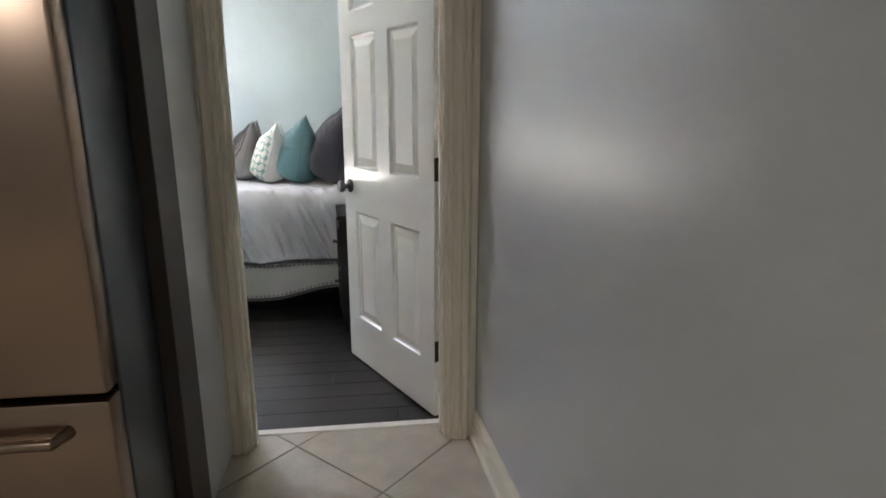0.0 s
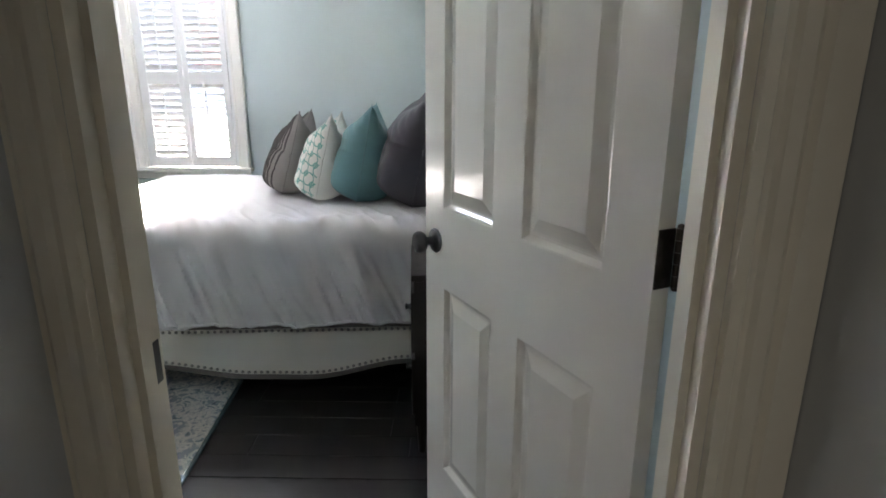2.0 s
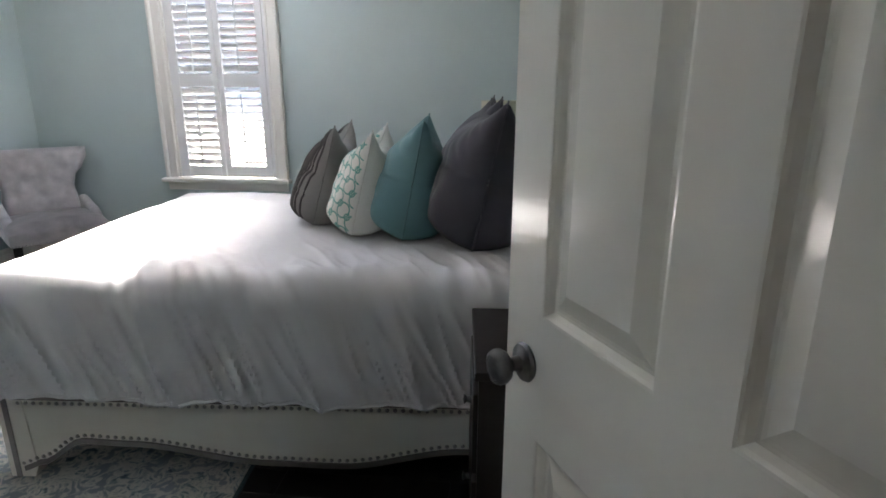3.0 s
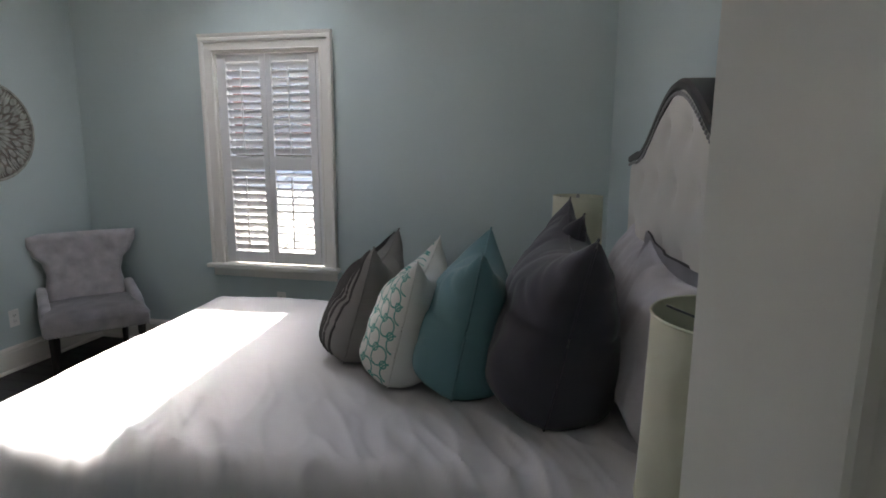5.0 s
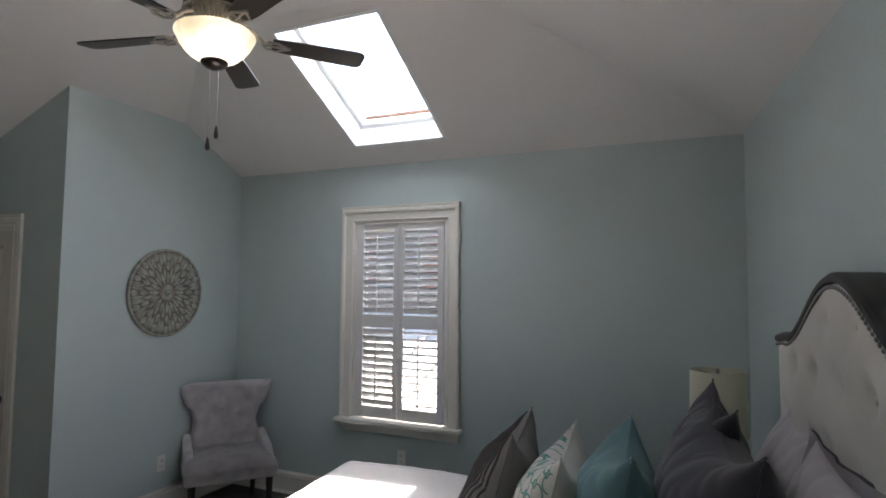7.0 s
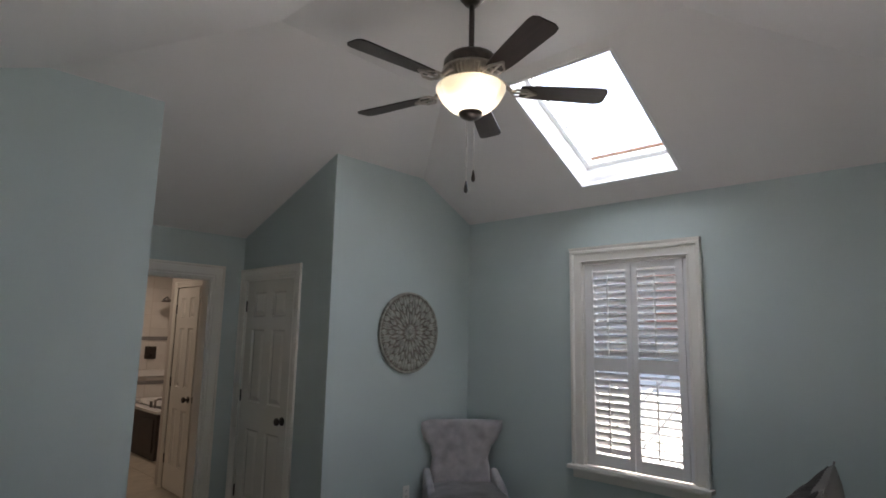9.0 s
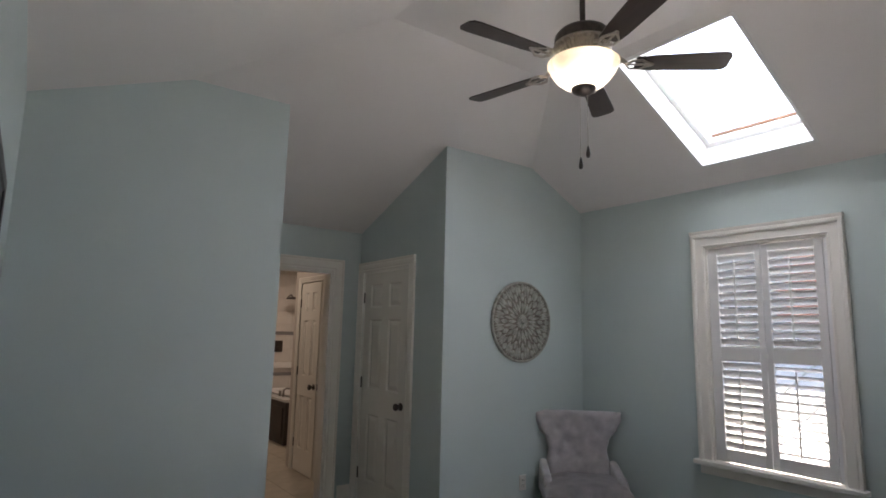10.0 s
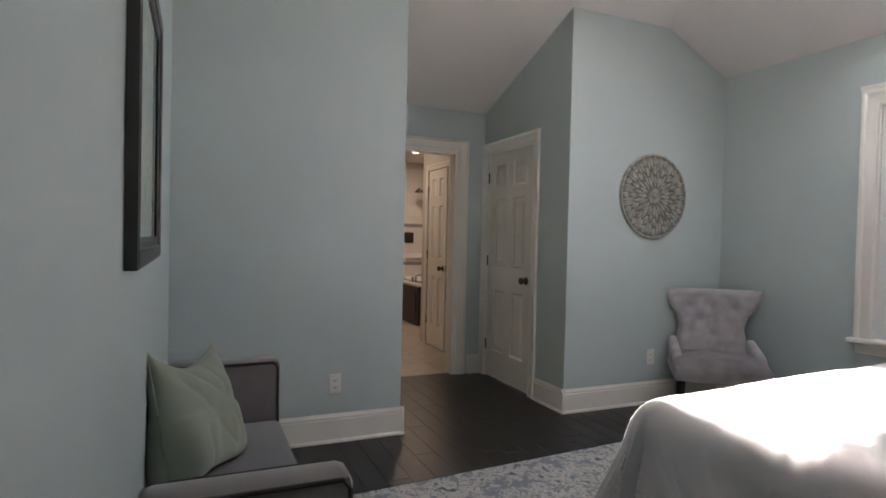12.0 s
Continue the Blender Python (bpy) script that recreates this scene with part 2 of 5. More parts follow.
structure("wall_closet", boxes((ALC_X, CX0, CLOSET_Y, CLOSET_Y + 0.12, 0, 3.1), (CX1, W - 0.12, CLOSET_Y, CLOSET_Y + 0.12, 0, 3.1),
                               (CX0, CX1, CLOSET_Y, CLOSET_Y + 0.12, CTOP, 3.1)), M_WALL, "pale blue painted wall round the closet door", "wall")
structure("wall_alcove", boxes((ALC_X - 0.12, ALC_X, BLOCK_Y, BY0, 0, 3.0), (ALC_X - 0.12, ALC_X, BY1, CLOSET_Y + 0.12, 0, 3.0),
                               (ALC_X - 0.12, ALC_X, BY0, BY1, BTOP, 3.0)), M_WALL, "pale blue painted wall with the bathroom doorway", "wall")
structure("wall_south", boxes((W - 0.12, DX0, HALL + 0.006, S, 0, 3.0), (DX1, 0.80, HALL + 0.006, S, 0, 3.0), (DX0, DX1, HALL + 0.006, S, DTOP, 3.0)), M_WALL,
          "pale blue painted wall with the bedroom doorway", "wall")
structure("wall_hall_end", boxes((-2.4, DX0, HALL, HALL + 0.006, 0, 2.44), (DX1, 0.76, HALL, HALL + 0.006, 0, 2.44), (DX0, DX1, HALL, HALL + 0.006, DTOP, 2.44)), M_HALL,
          "grey painted wall at the end of the hall", "wall")
ew = part("wall_east", boxes((0, 0.14, 0, N + 0.2 - S, 0, 3.0)), M_WALL, m=pose(room_east(S), S, 0, 0, 0, RTILT))
tagged(ew, "pale blue painted wall behind the bed", "wall", "", "structure")
hw = part("wall_hall_east", boxes((0, 0.14, -5.2, 0, 0, 2.6)), M_HALL, m=pose(east(HALL), HALL, 0, 0, 0, ETILT))
tagged(hw, "grey satin painted hall wall", "wall", "", "structure")
structure("wall_hall_west", boxes((-2.52, -2.4, -2.7, HALL, 0, 2.44), (-0.296, -0.262, 2.10, HALL, 0, 2.44)), M_HALL, "grey satin painted hall wall", "wall")
structure("wall_hall_south", boxes((-2.52, 1.3, -2.82, -2.7, 0, 2.44)), M_HALL, "plain grey wall closing the hall", "wall")
structure("ceiling_hall", boxes((-2.52, 1.3, -2.82, HALL + 0.006, 2.44, 2.54)), M_CEIL, "plain white hall ceiling", "ceiling")

# vaulted ceiling: four slopes and a small flat top, with the skylight cut into the north slope
SKX0, SKX1, SKY0, SKY1 = -2.262, -1.55, 5.48, 6.42
PLANES = [(0, -0.5, 2.615 + 0.5 * N), (0.389, 0, 2.411 - 0.389 * ALC_X), (0, 0.375, 2.64 - 0.375 * S),
          (-0.389, -0.389 * RSL, 2.63 + 0.389 * (0.341 + N * RSL)), (0, 0, 3.24)]


def clip(poly, a, b, c):
    """Keeps the part of a plan outline where a x + b y + c >= 0."""
    out = []
    for p, q in zip(poly, poly[1:] + poly[:1]):
        dp, dq = a * p[0] + b * p[1] + c, a * q[0] + b * q[1] + c
        if dp >= 0:
            out.append(p)
        if dp * dq < 0:
            k = dp / (dp - dq)
            out.append((p[0] + (q[0] - p[0]) * k, p[1] + (q[1] - p[1]) * k))
    return out


def ceiling_shell():
    bm = bmesh.new()
    for i, (a, b, c) in enumerate(PLANES):
        poly = [(ALC_X - 0.1, S - 0.05), (0.86, S - 0.05), (0.86, N + 0.1), (ALC_X - 0.1, N + 0.1)]
        for j, (a2, b2, c2) in enumerate(PLANES):
            if i != j and len(poly) > 2:
                poly = clip(poly, a2 - a, b2 - b, c2 - c)
        pieces = [poly]
        if i == 0:
            h = 0.012
            mid = clip(clip(poly, 1, 0, -SKX0 + h), -1, 0, SKX1 + h)
            pieces = [clip(poly, -1, 0, SKX0 - h), clip(poly, 1, 0, -SKX1 - h), clip(mid, 0, -1, SKY0 - h), clip(mid, 0, 1, -SKY1 - h)]
        for p in pieces:
            if len(p) > 2:
                lo = [bm.verts.new((x, y, a * x + b * y + c)) for x, y in p]
                hi = [bm.verts.new((x, y, a * x + b * y + c + 0.07)) for x, y in p]
                bm.faces.new(lo)
                bm.faces.new(hi[::-1])
                for k in range(len(p)):
                    bm.faces.new((lo[k], hi[k], hi[(k + 1) % len(p)], lo[(k + 1) % len(p)]))
    return bm


tagged(part("ceiling", ceiling_shell(), M_CEIL), "white vaulted plaster ceiling with a skylight", "ceiling", "", "structure")


def sky_z(y):
    return 2.615 + 0.5 * (N - y)


def skylight():
    """White shaft through the roof slope, sash and glass."""
    t = thing("skylight", "white framed skylight in the sloping ceiling", "skylight", kind="structure")
    tilt = Matrix.Translation((SKX0, SKY1, sky_z(SKY1))) @ Matrix.Rotation(-math.atan(0.5), 4, "X")
    w, l, d = SKX1 - SKX0, (SKY1 - SKY0) / math.cos(math.atan(0.5)), 0.24
    f = 0.02
    part("shaft", boxes((-f, 0, -l - f, f, -0.004, d), (w, w + f, -l - f, f, -0.004, d), (0, w, 0, f, -0.004, d), (0, w, -l - f, -l, -0.004, d)), M_SHAFT, t, m=tilt)
    part("sash", boxes((0.001, 0.036, -l + 0.001, -0.001, d - 0.07, d), (w - 0.022, w - 0.001, -l + 0.001, -0.001, d - 0.07, d), (0.036, w - 0.022, -0.035, -0.001, d - 0.07, d),
                       (0.036, w - 0.022, -l + 0.001, -l + 0.022, d - 0.07, d), (0.036, 0.046, -l + 0.022, -0.035, d - 0.035, d), (w - 0.032, w - 0.022, -l + 0.022, -0.035, d - 0.035, d)), M_SHAFT, t, m=tilt)
    part("sill_bar", boxes((0.046, w - 0.032, -0.047, -0.035, d - 0.02, d)), mat("rusty_bar", (0.25, 0.12, 0.06), 0.6, var=0.4, scale=30), t, m=tilt)
    g = part("pane", boxes((0.046, w - 0.032, -l + 0.022, -0.047, d - 0.012, d - 0.006)), M_GLASS, t, m=tilt)
    g.visible_shadow = False
    # the sky's light through the roof opening
    lamp("skylight_lamp", "AREA", tilt @ Matrix.Translation((w / 2 + 0.007, -l / 2 - 0.01, d - 0.014)), 1.0, (0.97, 0.98, 1.0), w - 0.08, l - 0.07)


skylight()

# floors: boards and tiles are laid last; here the beds they lie on
structure("floor", boxes((ALC_X - 0.12, 0.86, S - 0.008, N + 0.02, -0.12, -0.006)), M_SUBFLOOR, "dark stained hardwood plank floor", "floor")
structure("floor_hall", boxes((-2.52, 1.3, -2.82, S - 0.008, -0.12, -0.004)), M_GROUT, "beige ceramic tile floor laid diagonally", "floor")
structure("threshold", boxes((DX0, DX1, S - 0.008, S + 0.028, -0.006, 0.006), bevel=0.002), M_TRIM, "white painted threshold strip", "threshold")


# ---- trim, doors, window ----
def base_profile(h=0.172, t=0.017):
    return [(0, 0), (t + 0.010, 0), (t + 0.010, 0.012), (t, 0.022), (t, h - 0.035), (t - 0.005, h - 0.03), (t - 0.003, h - 0.02), (0.006, h - 0.006), (0.004, h), (0, h)]


def baseboard(name, a, b, side, h=0.172, material=M_TRIM):
    """A moulded board along the floor from a to b; side: the way it stands out from the wall."""
    a, b, side = Vector((*a, 0)), Vector((*b, 0)), Vector((*side, 0))
    bm = bmesh.new()
    pr = base_profile(h)
    r0 = [bm.verts.new(a + side * o + Vector((0, 0, z))) for o, z in pr]
    r1 = [bm.verts.new(b + side * o + Vector((0, 0, z))) for o, z in pr]
    n = len(pr)
    bm.faces.new(r0)
    bm.faces.new(r1[::-1])
    for i in range(n):
        bm.faces.new((r0[i], r1[i], r1[(i + 1) % n], r0[(i + 1) % n]))
    return structure(name, bm, material, "white moulded baseboard along the wall", "baseboard")


G = 0.022
baseboard("baseboard", (W, N - 0.001), (room_east(N), N - 0.001), (0, -1))
baseboard("baseboard", (W, CLOSET_Y - G), (W, N), (1, 0))
baseboard("baseboard", (-3.945, CLOSET_Y), (W + G, CLOSET_Y), (0, -1))
baseboard("baseboard", (W, S), (W, BLOCK_Y + G), (1, 0))
baseboard("baseboard", (ALC_X, BLOCK_Y), (W + G, BLOCK_Y), (0, 1))
baseboard("baseboard", (ALC_X, 4.97), (ALC_X, CLOSET_Y), (1, 0))
baseboard("baseboard", (W, S), (DX0 - 0.09, S), (0, 1))
en = Vector((-math.cos(radians(ETILT)), -math.sin(radians(ETILT))))
er = Vector((-math.cos(radians(RTILT)), -math.sin(radians(RTILT))))
baseboard("baseboard", (room_east(S + 0.02), S + 0.02), (room_east(N), N), er)
baseboard("baseboard", (east(-2.6), -2.6), (east(HALL - 0.02), HALL - 0.02), en, h=0.125, material=M_CREAM)


def casing_profile(w=0.088, t=0.02):
    return [(0, 0), (0, t * 0.55), (0.012, t * 0.75), (0.016, t * 0.55), (0.024, t * 0.55), (0.03, t * 0.8), (w - 0.03, t * 0.9), (w - 0.022, t * 0.7), (w - 0.015, t), (w, t), (w, 0)]


def casing(name, x0, x1, z1, m, w=0.088, material=M_TRIM, z0=0.0, label="white moulded door casing", t=0.02):
    """Moulded boards round an opening in the local plane y = 0, standing out to -y, mitred at the head."""
    bm = bmesh.new()
    pr = casing_profile(w, t)
    path = [(x0, z0, -1, 0), (x0, z1, -1, 1), (x1, z1, 1, 1), (x1, z0, 1, 0)]
    rings = [[bm.verts.new((px + sx * o, -d, pz + sz * o)) for o, d in pr] for px, pz, sx, sz in path]
    for a, b in zip(rings, rings[1:]):
        for i in range(len(pr)):
            j = (i + 1) % len(pr)
            bm.faces.new((a[i], a[j], b[j], b[i]))
    bm.faces.new(rings[0])
    bm.faces.new(rings[-1][::-1])
    ob = part(name, bm, material, m=m)
    return tagged(ob, label, "trim", "", "structure")


casing("trim", DX0, DX1, DTOP, pose(0, HALL, 0), 0.075, M_CREAM, label="cream moulded casing of the bedroom doorway", t=0.03)
structure("trim", boxes((DX1 + 0.0765, east(HALL) - 0.001, HALL - 0.011, HALL - 0.0005, 0, DTOP + 0.07), bevel=0.002), M_CREAM, "cream filler board beside the casing", "trim")
structure("end_panel", boxes((-0.302, -0.256, 1.935, 2.097, 0, 2.435), bevel=0.003), M_BROWN, "dark brown end panel beside the refrigerator", "panel")
casing("trim", DX0, DX1, DTOP, pose(0, S, 0, 0, 0, 180) @ Matrix.Translation((-DX0 - DX1, 0, 0)), 0.08, M_TRIM)
casing("trim", CX0, CX1, CTOP, pose(0, CLOSET_Y, 0), 0.088, M_TRIM, label="white moulded casing of the closet door")
casing("trim", BY0, BY1, BTOP, pose(ALC_X, 0, 0, 0, 0, 90), 0.11, M_TRIM, label="white moulded casing of the bathroom doorway")


def jamb(name, dims, label, material=M_TRIM):
    return structure(name, boxes(*dims), material, label, "door jamb")


hall_jamb = jamb("door_jamb", ((DX0 - 0.0, DX0 + 0.016, HALL + 0.001, S - 0.001, 0, DTOP), (DX1 - 0.016, DX1, HALL + 0.001, S - 0.001, 0, DTOP), (DX0 + 0.016, DX1 - 0.016, HALL + 0.001, S - 0.001, DTOP - 0.016, DTOP),
                  (DX0 + 0.016, DX0 + 0.028, S - 0.075, S - 0.045, 0, DTOP - 0.016), (DX1 - 0.028, DX1 - 0.016, S - 0.075, S - 0.045, 0, DTOP - 0.016)), "cream jamb of the bedroom doorway", M_CREAM)
part("strike_plate", boxes((DX0 + 0.016, DX0 + 0.0178, S - 0.040, S - 0.010, 0.885, 0.950), bevel=0.0006), M_PEWTER, hall_jamb, "dark metal strike plate")
jamb("door_jamb", ((ALC_X - 0.12, ALC_X, BY0, BY0 + 0.016, 0, BTOP), (ALC_X - 0.12, ALC_X, BY1 - 0.016, BY1, 0, BTOP), (ALC_X - 0.12, ALC_X, BY0 + 0.016, BY1 - 0.016, BTOP - 0.016, BTOP)), "white jamb of the bathroom doorway")
jamb("door_jamb", ((CX0, CX0 + 0.014, CLOSET_Y + 0.002, CLOSET_Y + 0.12, 0, CTOP), (CX1 - 0.014, CX1, CLOSET_Y + 0.002, CLOSET_Y + 0.12, 0, CTOP), (CX0 + 0.014, CX1 - 0.014, CLOSET_Y + 0.002, CLOSET_Y + 0.12, CTOP - 0.014, CTOP)), "white jamb of the closet door")


def panel_face(bm, w, h, y, out, rects):
    """One face of a panelled door: stiles flat at y, panels sunk with a sloped moulding and a raised field."""
    xs = sorted({0, w, *[r[0] for r in rects], *[r[1] for r in rects]})
    zs = sorted({0, h, *[r[2] for r in rects], *[r[3] for r in rects]})
    for x0, x1 in zip(xs, xs[1:]):
        for z0, z1 in zip(zs, zs[1:]):
            hit = [r for r in rects if r[0] <= x0 and x1 <= r[1] and r[2] <= z0 and z1 <= r[3]]
            if not hit:
                bm.faces.new([bm.verts.new((a, y, b)) for a, b in ((x0, z0), (x1, z0), (x1, z1), (x0, z1))])
    for x0, x1, z0, z1 in rects:
        rings = []
        for inset, depth in ((0, 0), (0.004, 0.001), (0.007, 0.006), (0.013, 0.013), (0.018, 0.0135), (0.024, 0.0125), (0.050, 0.004), (0.053, 0.003)):
            rings.append([bm.verts.new((a, y - out * depth, b)) for a, b in ((x0 + inset, z0 + inset), (x1 - inset, z0 + inset), (x1 - inset, z1 - inset), (x0 + inset, z1 - inset))])
        for a, b in zip(rings, rings[1:]):
            for i in range(4):
                bm.faces.new((a[i], a[(i + 1) % 4], b[(i + 1) % 4], b[i]))
        bm.faces.new(rings[-1])


def six_panel(w, h, rows, stile=0.105, mid=0.105):
    pw = (w - 2 * stile - mid) / 2
    return [(x, x + pw, z0, z1) for z0, z1 in rows for x in (stile, stile + pw + mid)]


ROWS6 = ((0.235, 0.79), (1.0, 1.60), (1.70, 1.91))


def door_leaf(w, h, thick=0.035):
    """A six-panel leaf: x from the hinge edge, y = 0 the near face, thickness to +y."""
    bm = bmesh.new()
    rects = six_panel(w, h, ROWS6)
    panel_face(bm, w, h, 0, -1, rects)
    panel_face(bm, w, h, thick, 1, rects)
    for q in (((0, 0, 0), (0, thick, 0), (0, thick, h), (0, 0, h)), ((w, 0, 0), (w, thick, 0), (w, thick, h), (w, 0, h)),
              ((0, 0, 0), (w, 0, 0), (w, thick, 0), (0, thick, 0)), ((0, 0, h), (w, 0, h), (w, thick, h), (0, thick, h))):
        bm.faces.new([bm.verts.new(c) for c in q])
    bmesh.ops.remove_doubles(bm, verts=bm.verts[:], dist=0.0004)
    return bm


def knob_mesh(side=-1):
    """A round knob with rose and neck; axis along y."""
    bm = lathe([(0, 0), (0.031, 0), (0.033, 0.004), (0.030, 0.009), (0.022, 0.011), (0.013, 0.014), (0.011, 0.026), (0.014, 0.032), (0.024, 0.037),
                (0.0285, 0.044), (0.029, 0.052), (0.026, 0.059), (0.020, 0.062), (0.019, 0.0605), (0.014, 0.062), (0.008, 0.0615), (0, 0.063)], 28)
    bmesh.ops.transform(bm, matrix=Matrix.Rotation(radians(90 if side < 0 else -90), 4, "X"), verts=bm.verts[:])
    return bm


def hinge_mesh(h=0.089):
    bm = bmesh.new()
    box(bm, -0.002, 0.001, 0.0, 0.034, -h / 2, h / 2)
    box(bm, -0.040, -0.002, -0.0015, 0.0015, -h / 2, h / 2)
    for k in range(5):
        z = -h / 2 + k * h / 5
        lathe([(0, z + 0.0006), (0.0062, z + 0.0006), (0.0062, z + h / 5 - 0.0006), (0, z + h / 5 - 0.0006)], 12, -0.003, -0.004, bm)
    lathe([(0, h / 2), (0.0055, h / 2), (0.004, h / 2 + 0.005), (0, h / 2 + 0.006)], 12, -0.003, -0.004, bm)
    return bm


def door(name, w, h, m, label, knob_z=0.915, hinges=(0.29, 1.055, 1.80), metal=M_PEWTER):
    t = thing(name, label, "door", m, kind="structure")
    part("leaf", door_leaf(w, h), M_DOOR, t, m=Matrix.Translation((0, 0, 0.01)))
    part("door_handle", knob_mesh(-1), metal, t, "round dark metal door knob", True, Matrix.Translation((w - 0.062, 0, knob_z)))
    part("door_handle", knob_mesh(1), metal, t, "round dark metal door knob", True, Matrix.Translation((w - 0.062, 0.035, knob_z)))
    part("latch", boxes((w, w + 0.0015, 0.006, 0.029, knob_z - 0.03, knob_z + 0.03)), metal, t)
    for z in hinges:
        part("hinge", hinge_mesh(), M_BRONZE, t, "aged bronze hinge", True, Matrix.Translation((0, 0, z)))
    return t


HINGE, FREE = Vector((0.536, 2.565)), Vector((0.167, 3.270))
DW = (FREE - HINGE).length
dang = math.degrees(math.atan2(FREE.y - HINGE.y, FREE.x - HINGE.x))
# the leaf's near face looks into the hall: x along the leaf, +y to its far side
flip = Matrix.Diagonal((1, -1, 1, 1))
d1 = thing("door_1", "white six-panel bedroom door standing half open", "door", pose(HINGE.x, HINGE.y, 0, 0, 0, dang), kind="structure")


def mirrored(bm):
    bmesh.ops.transform(bm, matrix=flip, verts=bm.verts[:])
    return bm


def wide_hinge(h):
    """An open butt hinge: one leaf on the door's edge, knuckles at the far corner, the other leaf reaching back to the jamb."""
    bm = bmesh.new()
    box(bm, -0.003, -0.0002, -0.034, -0.001, -h / 2, h / 2, 0.001)
    box(bm, -0.036, -0.008, -0.0425, -0.0395, -h / 2, h / 2, 0.001)
    for k in range(5):
        z = -h / 2 + k * h / 5
        lathe([(0, z + 0.0006), (0.0065, z + 0.0006), (0.0065, z + h / 5 - 0.0006), (0, z + h / 5 - 0.0006)], 12, -0.006, -0.040, bm)
    for e in (-1, 1):
        lathe([(0, e * h / 2), (0.006, e * h / 2), (0.0045, e * (h / 2 + 0.005)), (0, e * (h / 2 + 0.007))], 12, -0.006, -0.040, bm)
    return bm


part("leaf", mirrored(door_leaf(DW, 2.025)), M_DOOR, d1, m=Matrix.Translation((0, 0, 0.01)))
part("door_handle", knob_mesh(1), M_PEWTER, d1, "round dark pewter door knob", True, Matrix.Translation((DW - 0.065, 0, 0.92)))
part("door_handle", knob_mesh(-1), M_PEWTER, d1, "round dark pewter door knob", True, Matrix.Translation((DW - 0.065, -0.035, 0.92)))
part("latch", boxes((DW, DW + 0.0015, -0.029, -0.006, 0.89, 0.95)), M_PEWTER, d1)
for z in (0.305, 1.06, 1.80):
    part("hinge", wide_hinge(0.092), M_BRONZE, d1, "aged bronze hinge", True, Matrix.Translation((0, 0, z)))
door("door_2", CX1 - CX0 - 0.034, 2.008, pose(CX0 + 0.017, CLOSET_Y + 0.006, 0), "white six-panel closet door, shut", metal=M_BRONZE)


